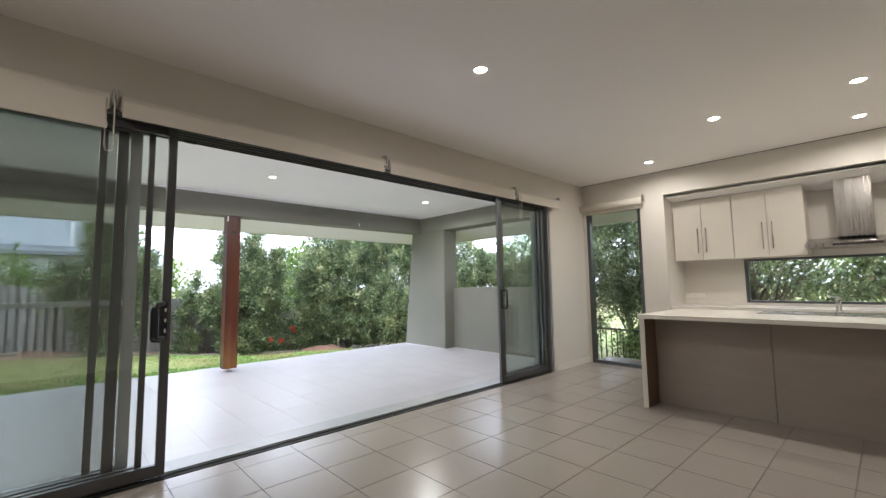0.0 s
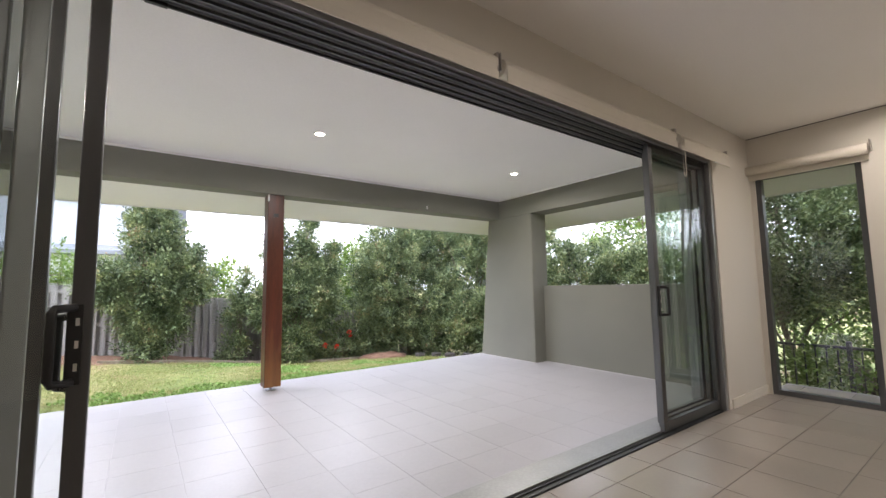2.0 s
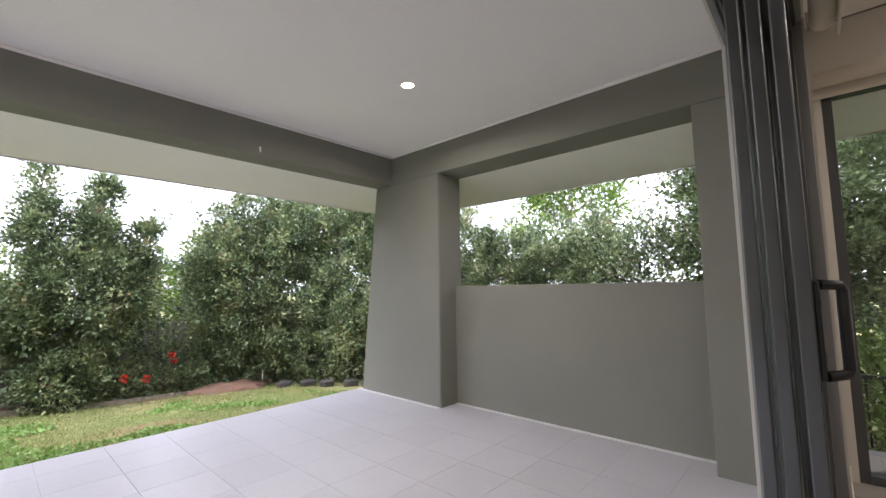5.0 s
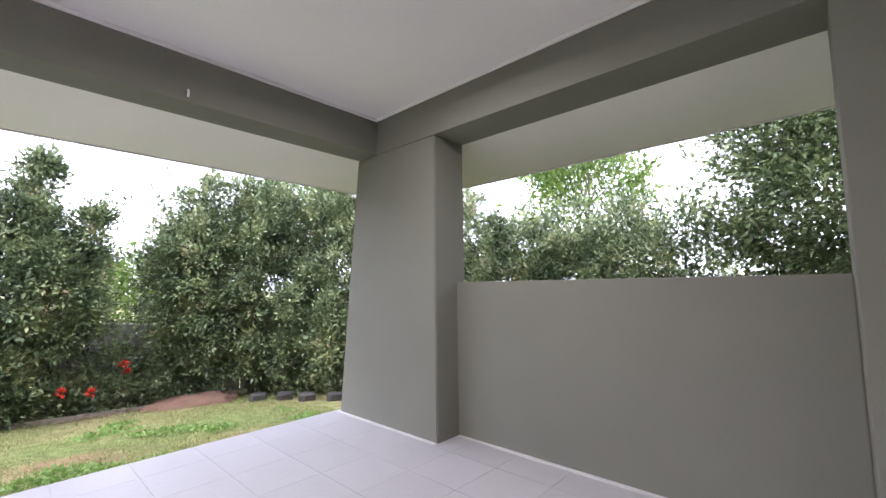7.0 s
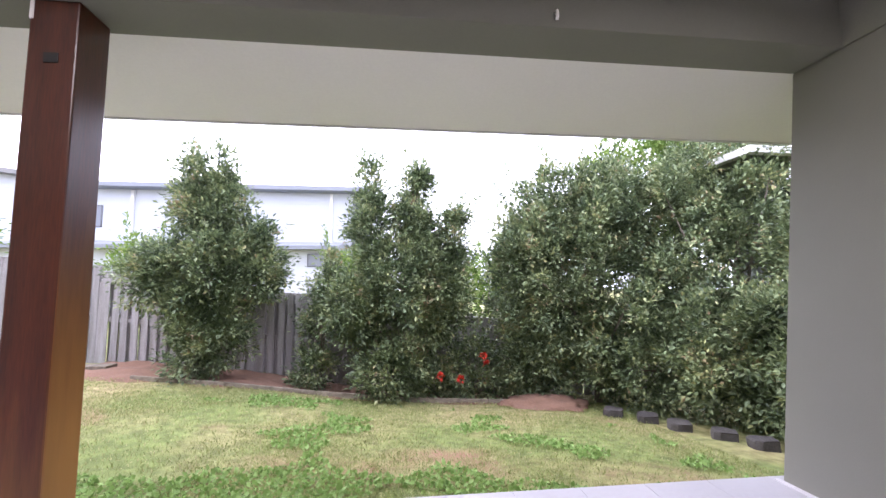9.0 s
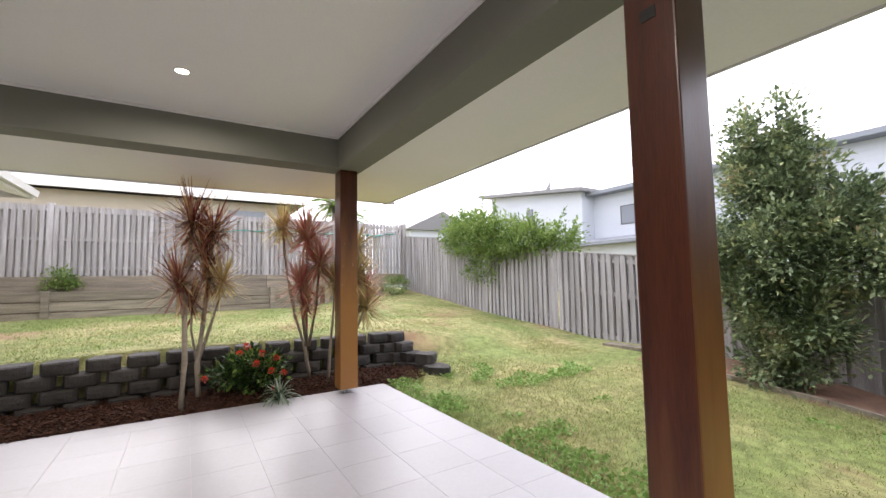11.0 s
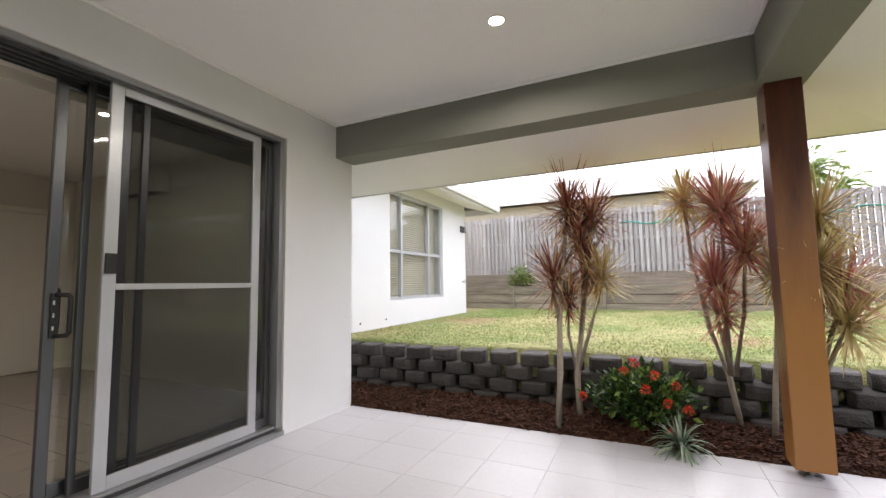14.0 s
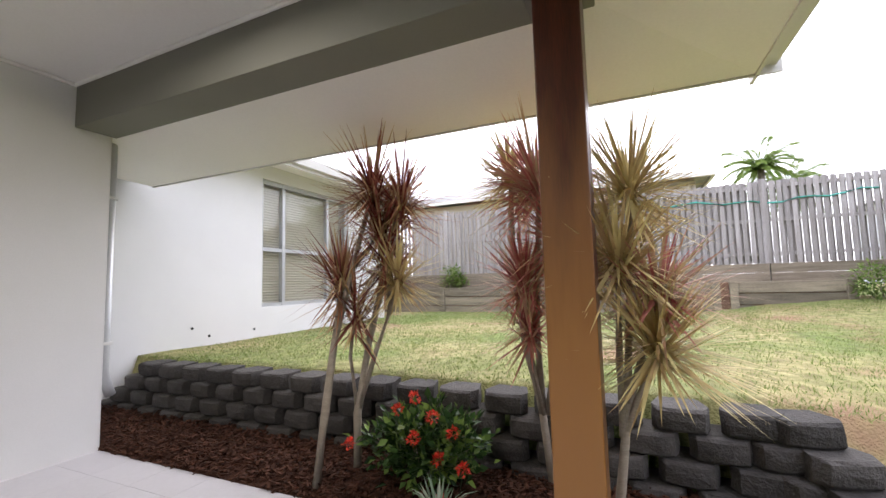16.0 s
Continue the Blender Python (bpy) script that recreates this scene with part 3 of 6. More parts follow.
structure("roof_wing", bm, M_ROOF, "pale metal roof of the house wing")


# ---- ground ----
def lerp_table(x, rows):
    if x <= rows[0][0]:
        return rows[0][1]
    for (a, b), (c, d) in zip(rows, rows[1:]):
        if x <= c:
            return b + (d - b) * (x - a) / (c - a)
    return rows[-1][1]


FENCE_Y, FENCE_X = 12.0, -10.0
FENCE_FOOT = [(-10.0, 0.85), (-7.7, 0.6), (-5.3, 0.32), (-1.93, 0.02), (0.15, 0.0), (1.9, -0.22), (3.4, -0.48), (4.5, -0.58), (6.0, -0.65), (9.0, -0.8)]
NEAR_FOOT = [(-3.4, 0.43), (-2.6, 0.3), (-1.9, 0.0), (-1.0, -0.09), (3.0, -0.12), (6.0, -0.2), (9.0, -0.45)]


def ground_z(x, y):
    if x < -2.3 and y < 8.0:
        return 0.43
    if x < -1.2 and y < (7.8 if x < -1.39 else 7.45):
        return -0.2
    if y < 7.3:
        return -0.3 if x < 6.9 else -0.45
    far, near = lerp_table(x, FENCE_FOOT), lerp_table(x, NEAR_FOOT)
    s = min(max((y - 7.5) / (FENCE_Y - 7.5), 0), 1)
    z = near + (far - near) * s
    if x < -2.3:
        k = min((y - 8.0) / 1.5, 1)
        z = 0.43 * (1 - k) + z * k
    return z


xs = np.concatenate([[-400, -120, -40, -20, -14], np.arange(-11, 10.01, 0.2), [14, 20, 40, 120, 400]])
ys = np.concatenate([[-400, -120, -40, -15, -6, -3, 0], np.arange(1.8, 13.01, 0.2), [16, 20, 40, 120, 400]])
bm = bmesh.new()
grid = [[bm.verts.new((x, y, ground_z(min(max(x, -11), 10), min(y, 12.6)) + 0.018 * noise.noise((x * 1.3, y * 1.3, 0)) + 0.01 * noise.noise((x * 5, y * 5, 3))
                       - (0.35 if y > 13 or x > 11 else 0) - (0.2 if -1.35 < x < 6.7 and 3.3 < y < 7.4 else 0))) for y in ys] for x in xs]
for i in range(len(xs) - 1):
    for j in range(len(ys) - 1):
        bm.faces.new((grid[i][j], grid[i + 1][j], grid[i + 1][j + 1], grid[i][j + 1])).smooth = True
ground = structure("ground", bm, M_LAWN, "patchy green and straw-coloured lawn with bare spots")
bm = bmesh.new()
ms = [[bm.verts.new((-2.12 + 0.75 * i / 30, 2.03 + 6.1 * j / 150 * (1 if i < 20 else 0.96), -0.005 + 0.02 * noise.noise((i * 0.35, j * 0.35, 1)) - 0.06 * max(i - 19, 0) / 11)) for j in range(151)] for i in range(31)]
for i in range(30):
    for j in range(150):
        bm.faces.new((ms[i][j], ms[i + 1][j], ms[i + 1][j + 1], ms[i][j + 1])).smooth = True
structure("garden_bed", bm, M_MULCH, "garden bed of dark red-brown bark mulch")

# ---- sliding door ----
def sheet_y(x0, x1, y, z0, z1):
    return sheet((x0, y, z0), (x1, y, z0), (x1, y, z1), (x0, y, z1))


def framed_panel(name, x0, x1, y, z0, z1, parent, stile=0.06, depth=0.035, pane=M_GLASS, midrail=None, handle=None, frame_label="", mat=M_ALU):
    """One door leaf: four frame members and a pane."""
    leaf = part(name, boxes([(x0, x0 + stile, y - depth / 2, y + depth / 2, z0, z1), (x1 - stile, x1, y - depth / 2, y + depth / 2, z0, z1)], 0.004), mat, parent, frame_label)
    rows = [(x0 + stile, x1 - stile, y - depth / 2, y + depth / 2, z0, z0 + 0.075), (x0 + stile, x1 - stile, y - depth / 2, y + depth / 2, z1 - 0.06, z1)]
    if midrail:
        rows.append((x0 + stile, x1 - stile, y - depth / 2, y + depth / 2, midrail - 0.018, midrail + 0.018))
    part("rail", boxes(rows, 0.003), mat, leaf)
    g = part("pane", sheet_y(x0 + stile - 0.01, x1 - stile + 0.01, y, z0 + 0.06, z1 - 0.05), pane, leaf)
    g.visible_shadow = False
    return leaf


door = tagged(new("door_1"), "wide grey aluminium sliding door stacked open at both ends", "door", kind="structure")
T = [3.065, 3.125, 3.185, 3.25]
part("door_frame", boxes([
    (DOOR0, DOOR0 + 0.05, NY0 + 0.01, NY1 - 0.02, 0, DOOR_H), (DOOR1 - 0.05, DOOR1, NY0 + 0.01, NY1 - 0.02, 0, DOOR_H),
    (DOOR0 + 0.05, DOOR1 - 0.05, NY0 + 0.01, NY1 - 0.02, DOOR_H - 0.035, DOOR_H)], 0.003), M_FRAME, door)
part("head_track", boxes([(DOOR0 + 0.05, DOOR1 - 0.05, t - 0.032, t - 0.026, DOOR_H - 0.05, DOOR_H - 0.035) for t in T] + [(DOOR0 + 0.05, DOOR1 - 0.05, T[-1] + 0.026, T[-1] + 0.032, DOOR_H - 0.05, DOOR_H - 0.035)]), M_ALU, door)
part("sill_track", boxes([(DOOR0 + 0.05, DOOR1 - 0.05, NY0 + 0.03, NY1 - 0.03, -0.05, 0.002)] + [(DOOR0 + 0.05, DOOR1 - 0.05, t - 0.004, t + 0.004, 0.002, 0.012) for t in T]), M_ALU_DARK, door)
# flat black strips: the dark of the open head grooves put into colour
part("track_groove_black", boxes([(DOOR0 + 0.05, DOOR1 - 0.05, t - 0.014, t + 0.014, DOOR_H - 0.037, DOOR_H - 0.034) for t in T]), M_BLACK, door)
part("outer_sill", boxes([(DOOR0, DOOR1, NY1 - 0.03, NY1 + 0.02, -0.06, -0.02)], 0.004), M_FRAME, door)
part("sill_cover", box(DOOR0 + 0.05, DOOR1 - 0.05, 3.088, NY1 - 0.032, 0.003, 0.019, 0.002), M_GALV, door, "flat pale aluminium sill cover")
LEAF_Z0, LEAF_Z1 = 0.02, DOOR_H - 0.04
framed_panel("sliding_panel", -0.44, 0.967, T[0], LEAF_Z0, LEAF_Z1, door, stile=0.055)
framed_panel("sliding_panel", -0.46, 0.845, T[1], LEAF_Z0, LEAF_Z1, door, stile=0.036)
framed_panel("sliding_panel", -0.45, 0.7, T[2], LEAF_Z0, LEAF_Z1, door, stile=0.06)
framed_panel("sliding_panel", -0.44, 0.59, 3.219, LEAF_Z0, LEAF_Z1, door, stile=0.042, depth=0.025)
framed_panel("screen_panel", -0.29, 0.787, T[3], LEAF_Z0, LEAF_Z1, door, stile=0.07, depth=0.025, pane=M_SCREEN, midrail=1.165, mat=M_SILVER)
for x0, t in ((4.52, T[0]), (4.62, T[1]), (4.71, T[2])):
    framed_panel("sliding_panel", x0, 5.6, t, LEAF_Z0, LEAF_Z1, door, stile=0.06, pane=M_TINT if t == T[2] else M_GLASS)


def pull_handle(x, y, z, side, parent, label, flip=1):
    """D-shaped black pull on a back plate; side -1 is the room side."""
    h = part("handle", box(x - 0.02, x + 0.02, y, y + side * 0.012, z - 0.125, z + 0.125, 0.004) if side > 0 else box(x - 0.02, x + 0.02, y + side * 0.012, y, z - 0.125, z + 0.125, 0.004), M_BLACK, parent, label)
    part("grip", tube([(x, y + side * 0.01, z - 0.115), (x - flip * 0.045, y + side * 0.05, z - 0.112), (x - flip * 0.05, y + side * 0.055, z - 0.1), (x - flip * 0.05, y + side * 0.055, z + 0.1), (x - flip * 0.045, y + side * 0.05, z + 0.112), (x, y + side * 0.01, z + 0.115)], 0.013, 8), M_BLACK, h)
    part("latch", boxes([(x + 0.002, x + 0.012, y + side * 0.0121, y + side * 0.014, z + d - 0.012, z + d + 0.012) if side > 0 else (x + 0.002, x + 0.012, y + side * 0.014, y + side * 0.0121, z + d - 0.012, z + d + 0.012) for d in (-0.07, 0, 0.07)]), M_CHROME, h)


pull_handle(0.925, T[0] - 0.018, 1.04, -1, door, "black plastic pull handle")
pull_handle(0.925, T[0] + 0.018, 1.01, 1, door, "black plastic pull handle")
pull_handle(4.55, T[0] - 0.018, 1.06, -1, door, "black plastic pull handle", -1)
part("screen_latch", box(0.722, 0.782, T[3] + 0.013, T[3] + 0.03, 1.24, 1.36, 0.005), M_BLACK, door, "black screen door latch")
part("track_stop", box(1.05, 1.13, T[3] + 0.02, T[3] + 0.04, DOOR_H - 0.052, DOOR_H - 0.034, 0.003), M_BLACK, door)


# ---- kitchen window, recess window ----
window = tagged(new("window_1"), "tall narrow grey framed window beside the kitchen", "window", kind="structure")
part("window_frame", boxes([(6.67, 6.76, KW0, KW0 + 0.05, 0, 2.4), (6.67, 6.76, KW1 - 0.05, KW1, 0, 2.4), (6.67, 6.76, KW0 + 0.05, KW1 - 0.05, 0, 0.05), (6.67, 6.76, KW0 + 0.05, KW1 - 0.05, 2.35, 2.4)], 0.003), M_ALU, window)
for k in range(3):
    z0, z1 = 0.05 + k * 0.766, 0.05 + (k + 1) * 0.766
    g = part("pane", sheet((6.715, KW0 + 0.05, z0), (6.715, KW1 - 0.05, z0), (6.715, KW1 - 0.05, z1), (6.715, KW0 + 0.05, z1)), M_GLASS, window)
    g.visible_shadow = False
window2 = tagged(new("window_2"), "long low splashback window behind the kitchen bench", "window", kind="structure")
part("window_frame", boxes([(RC_X + 0.01, RC_X + 0.09, 0.96, 1.0, SPL0, SPL1), (RC_X + 0.01, RC_X + 0.09, -1.5, -1.46, SPL0, SPL1), (RC_X + 0.01, RC_X + 0.09, -1.46, 0.96, SPL0, SPL0 + 0.03), (RC_X + 0.01, RC_X + 0.09, -1.46, 0.96, SPL1 - 0.03, SPL1)], 0.003), M_ALU, window2)
g = part("pane", sheet((RC_X + 0.05, -1.46, SPL0 + 0.03), (RC_X + 0.05, 0.96, SPL0 + 0.03), (RC_X + 0.05, 0.96, SPL1 - 0.03), (RC_X + 0.05, -1.46, SPL1 - 0.03)), M_GLASS, window2)
g.visible_shadow = False

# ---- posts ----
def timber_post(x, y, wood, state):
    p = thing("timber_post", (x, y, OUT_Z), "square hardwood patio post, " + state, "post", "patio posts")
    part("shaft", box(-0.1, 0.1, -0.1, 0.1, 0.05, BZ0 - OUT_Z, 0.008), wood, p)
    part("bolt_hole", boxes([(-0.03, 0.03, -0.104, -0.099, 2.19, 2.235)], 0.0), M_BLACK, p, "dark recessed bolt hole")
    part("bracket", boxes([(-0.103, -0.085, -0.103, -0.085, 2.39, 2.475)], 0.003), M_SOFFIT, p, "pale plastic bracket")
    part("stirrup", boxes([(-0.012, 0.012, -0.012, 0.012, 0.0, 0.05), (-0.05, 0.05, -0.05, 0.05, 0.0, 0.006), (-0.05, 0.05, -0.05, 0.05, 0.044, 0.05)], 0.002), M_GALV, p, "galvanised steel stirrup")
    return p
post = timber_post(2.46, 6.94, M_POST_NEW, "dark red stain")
post2 = timber_post(-1.28, 6.93, M_POST, "stain worn and painted lighter to honey lower down")

# ---- living room and kitchen ----
def downlight(x, y, z):
    d = thing("downlight", (x, y, z), "round white recessed downlight, switched on", "downlight", "ceiling downlights")
    bm = bmesh.new()
    ring = [[bm.verts.new((r * math.cos(a), r * math.sin(a), h)) for a in [2 * math.pi * k / 24 for k in range(24)]] for r, h in ((0.058, 0.0), (0.057, -0.006), (0.05, -0.009), (0.043, -0.003))]
    for a, b in zip(ring, ring[1:]):
        for k in range(24):
            bm.faces.new((a[k], a[(k + 1) % 24], b[(k + 1) % 24], b[k])).smooth = True
    part("trim_ring", bm, M_DLRING, d)
    bm = bmesh.new()
    bmesh.ops.create_circle(bm, cap_ends=True, segments=24, radius=0.044)
    bmesh.ops.translate(bm, vec=(0, 0, -0.003), verts=bm.verts)
    bmesh.ops.reverse_faces(bm, faces=bm.faces)
    part("diffuser", bm, M_GLOW, d, "glowing warm white diffuser")
    return d


first = downlight(*INDOOR_DOWNLIGHTS[0], ROOM_Z)
for lx, ly in INDOOR_DOWNLIGHTS[1:]:
    copy_thing(first, pose(lx, ly, ROOM_Z))
for lx, ly in PATIO_DOWNLIGHTS:
    copy_thing(first, pose(lx, ly, PATIO_Z))

# island
isl = thing("kitchen_island", (5.2, 0.1, 0), "kitchen island with taupe front panels and a brown end panel", "kitchen island")
IX0, IX1, IY0, IY1 = 4.75, 5.95, -1.45, 1.44
def isl_part(n, bm, mat, label=""):
    bmesh.ops.translate(bm, vec=(-5.2, -0.1, 0), verts=bm.verts)
    return part(n, bm, mat, isl, label)
isl_part("end_panel", box(IX0 + 0.02, IX1 - 0.02, IY1 - 0.06, IY1 - 0.02, 0, 0.88, 0.002), M_OAK, "brown wood-grain end panel")
isl_part("end_panel_edge", box(IX0 + 0.012, IX0 + 0.02, IY1 - 0.06, IY1 - 0.02, 0, 0.88, 0.001), M_CAB, "pale edge strip of the end panel")
isl_part("end_panel_outer", box(IX0 + 0.012, IX1 - 0.02, IY1 - 0.02, IY1 - 0.014, 0, 0.88), M_CAB, "white outer face of the end panel")
for y0, y1 in ((0.405, IY1 - 0.062), (-0.62, 0.4), (IY0 + 0.03, -0.625)):
    isl_part("front_panel", box(5.04, 5.06, y0, y1, 0, 0.88, 0.002), M_TAUPE)
isl_part("carcass", box(5.062, IX1 - 0.05, IY0 + 0.03, IY1 - 0.065, 0.1, 0.87), M_CAB)
isl_part("kickboard", box(5.1, IX1 - 0.1, IY0 + 0.03, IY1 - 0.07, 0, 0.1), M_TAUPE)
top = tagged(part("benchtop", box(IX0, IX1, IY0, IY1, 0.882, 0.922, 0.004), M_STONE), "long white stone benchtop lying on the kitchen island", "benchtop")
sink = thing("kitchen_sink", (5.68, 0.05, 0.924), "stainless steel inset kitchen sink with drainer", "sink")
bm = bmesh.new()
for q in ((-0.24, 0.24, -0.52, -0.505, 0, 0.006), (-0.24, 0.24, 0.505, 0.52, 0, 0.006), (-0.24, -0.215, -0.505, 0.505, 0, 0.006), (0.215, 0.24, -0.505, 0.505, 0, 0.006), (-0.215, 0.215, 0.12, 0.505, 0, 0.003)):
    add_box(bm, *q, 0.002)
part("rim", bm, M_STEEL, sink)
part("bowl", boxes([(-0.215, 0.215, -0.505, 0.12, 0.0, 0.0015)]), M_STEEL, sink)
part("drainer_rib", boxes([(-0.19, 0.19, 0.16 + 0.05 * k, 0.175 + 0.05 * k, 0.003, 0.007) for k in range(7)], 0.002), M_STEEL, sink)
tap = thing("mixer_tap", (5.9, 0.0, 0.924), "chrome mixer tap with swivel spout beside the sink", "tap")
part("body", tube([(0, 0, 0), (0, 0, 0.012), (0, 0, 0.013), (0, 0, 0.12)], [0.028, 0.028, 0.021, 0.021], 16), M_CHROME, tap)
part("spout", tube([(0, 0, 0.09), (-0.06, 0.0, 0.135), (-0.14, 0, 0.14), (-0.19, 0, 0.125)], [0.014, 0.013, 0.012, 0.012], 12), M_CHROME, tap)
part("lever", tube([(0, 0, 0.12), (0.0, 0.0, 0.145), (-0.02, 0.07, 0.165)], [0.021, 0.016, 0.007], 12), M_CHROME, tap)

# wall cupboards in the recess
def bar_handle(parent, x, y, z0, z1):
    h = part("handle", tube([(x, y, z0), (x, y, z1)], 0.007, 10), M_STEEL, parent, "brushed steel bar handle")
    for z in (z0 + 0.03, z1 - 0.03):
        part("handle_stand", box(x, x + 0.03, y - 0.005, y + 0.005, z - 0.005, z + 0.005), M_STEEL, h)
CX = 6.96
for y0, y1 in ((1.03, 1.75), (0.29, 1.025)):
    cup = thing("wall_cupboard", (CX, (y0 + y1) / 2, 1.55), "white laminate wall cupboard with two doors and long steel handles", "cupboard", "kitchen wall cupboards")
    w = y1 - y0
    part("body", box(0.02, 0.335, -w / 2, w / 2, 0, 0.86), M_CAB, cup)
    for s in (-1, 1):
        dr = part("door", box(0, 0.019, min(s * 0.0025, s * (w / 2 - 0.002)), max(s * 0.0025, s * (w / 2 - 0.002)), -0.005, 0.858, 0.0015), M_CAB, cup)
        bar_handle(dr, -0.03, s * 0.05, 0.1, 0.44)
hood = thing("range_hood", (7.05, -0.14, 1.62), "stainless steel canopy range hood with flue", "range hood")
part("canopy", prism([(-0.25, 0.0), (0.24, 0.0), (0.24, 0.12), (0.08, 0.12), (-0.25, 0.045)], "y", -0.44, 0.44), M_STEEL, hood)
part("flue", box(-0.06, 0.24, -0.15, 0.16, 0.12, 0.87, 0.003), M_STEEL, hood)
part("control_strip", box(-0.254, -0.25, -0.2, 0.2, 0.012, 0.034), M_BLACK, hood)
for y0, y1 in ((1.16, 1.75), (0.56, 1.155), (-0.04, 0.555), (-0.64, -0.045), (-1.24, -0.645), (-1.82, -1.245)):
    cup = thing("base_cupboard", (6.72, (y0 + y1) / 2, 0), "white laminate base cupboard under the back bench", "cupboard", "kitchen base cupboards")
    w = y1 - y0
    part("body", box(0.02, 0.57, -w / 2, w / 2, 0.1, 0.87), M_CAB, cup)
    part("kickboard", box(0.06, 0.08, -w / 2, w / 2, 0, 0.1), M_TAUPE, cup)
    dr = part("door", box(0, 0.019, -w / 2 + 0.002, w / 2 - 0.002, 0.1, 0.865, 0.0015), M_OAK, cup, "brown wood-grain door")
    bar_handle(dr, -0.03, w / 2 - 0.05, 0.5, 0.8)
tagged(part("benchtop", box(6.69, 7.296, SY + 0.01, 1.755, 0.875, 0.915, 0.004), M_STONE), "white stone benchtop along the kitchen recess", "benchtop")
for oy, oz in ((1.55, 1.04), (1.68, 1.04)):
    out = thing("power_outlet", (7.296, oy, oz), "white double power outlet on the recess wall", "power outlet", "kitchen outlets")
    part("plate", box(-0.008, 0, -0.057, 0.057, -0.035, 0.035, 0.003), M_PLASTIC, out)
    for s in (-1, 1):
        part("rocker", box(-0.011, -0.008, s * 0.03 - 0.006, s * 0.03 + 0.006, 0.008, 0.024, 0.001), M_PLASTIC, out)

# roller blinds over the openings, rolled up
def roller_blind(name_at, length, along, label, drop=0.0):
    b = thing("roller_blind", name_at, label, "roller blind", "rolled-up blinds")
    m = Matrix.Identity(4) if along == "x" else pose(0, 0, 0, 0, 0, 90)
    for nm, bm, mat in (("fabric_roll", tube([(-length / 2 + 0.02, 0, 0), (length / 2 - 0.02, 0, 0)], 0.05, 20), M_BLIND),
                        ("hem_bar", box(-length / 2 + 0.025, length / 2 - 0.025, -0.056, -0.046, -0.105 - drop, -0.06 - drop, 0.004), M_BLIND),
                        ("fabric_drop", box(-length / 2 + 0.03, length / 2 - 0.03, -0.0505, -0.049, -0.07 - drop, 0.0), M_BLIND)):
        bm.transform(m)
        part(nm, bm, mat, b)
    for s in (-1, 1):
        bm = boxes([(s * length / 2 - 0.004, s * length / 2 + 0.004, -0.03, 0.06, -0.03, 0.075)], 0.002)
        bm.transform(m)
        part("bracket", bm, M_STEEL, b, "metal end bracket")
    return b
BZ = 2.445
for x0, x1 in ((-0.62, 0.585), (0.605, 2.665), (2.685, 4.72), (4.74, 5.8)):
    roller_blind(((x0 + x1) / 2, NY0 - 0.065, BZ), x1 - x0, "x", "cream roller blind rolled up above the sliding door", 0.09 if x1 < 0.6 else 0.0)
roller_blind((EX0 - 0.065, 2.535, BZ), 1.06, "y", "cream roller blind rolled up above the tall window")
for cx, cy in ((4.8, NY0 - 0.12), (0.57, NY0 - 0.12)):
    ch = tagged(part("blind_chain", tube([(cx - 0.02, cy, BZ), (cx - 0.022, cy, BZ - 0.3), (cx - 0.012, cy, BZ - 0.335), (cx + 0.012, cy, BZ - 0.335), (cx + 0.022, cy, BZ - 0.3), (cx + 0.02, cy, BZ)], 0.0035, 6), M_BLIND),
                "looped pale bead chain hanging from a roller blind", "blind chain", "blind chains")

# split air conditioner on the end wall
ac = thing("air_conditioner", (WX1, 0.1, 2.4), "white split air conditioner mounted high on the end wall", "air conditioner")
part("casing", prism([(0.0, 0.0), (0.17, 0.0), (0.2, 0.05), (0.2, 0.25), (0.17, 0.3), (0.0, 0.3)], "y", -0.42, 0.42), M_PLASTIC, ac)
part("louvre", box(0.06, 0.18, -0.36, 0.36, -0.008, -0.001, 0.003), M_BLACK, ac, "dark air outlet slot")
part("front_seam", box(0.2, 0.202, -0.42, 0.42, 0.06, 0.066), M_STEEL, ac)

# inner door in the wall behind
d2 = tagged(new("door_2"), "closed cream flush interior door with lever handle", "door", kind="structure")
part("door_leaf", box(-0.87, -0.05, SY + 0.004, SY + 0.036, 0.01, 2.25, 0.003), M_SKIRT, d2)
part("door_frame", boxes([(-0.95, -0.87, SY, SY + 0.05, 0, 2.33), (-0.05, 0.03, SY, SY + 0.05, 0, 2.33), (-0.87, -0.05, SY, SY + 0.05, 2.252, 2.33)], 0.004), M_SKIRT, d2)
part("door_handle", tube([(-0.12, SY + 0.037, 1.0), (-0.12, SY + 0.085, 1.0), (-0.22, SY + 0.09, 1.0)], 0.01, 8), M_CHROME, d2)

# ---- things on the patio ----
hook = tagged(part("beam_hook", tube([(4.756, 6.79, 2.5), (4.756, 6.77, 2.5), (4.756, 6.765, 2.47), (4.756, 6.775, 2.455)], 0.008, 8), M_SOFFIT), "small white hook screwed into the grey beam", "hook")
pipe = thing("downpipe", (-1.5, 3.12, 0), "grey round downpipe strapped to the house wall", "downpipe")
part("pipe", tube([(-0.06, 0, 0.3), (-0.02, 0, 0.42), (0, 0, 0.5), (0, 0, 2.44)], 0.04, 14), M_SILVER, pipe)
for z in (0.72, 1.95):
    part("strap", boxes([(-0.045, 0.108, -0.045, 0.045, z, z + 0.025)], 0.003), M_GUTTER, pipe, "pale pipe strap")

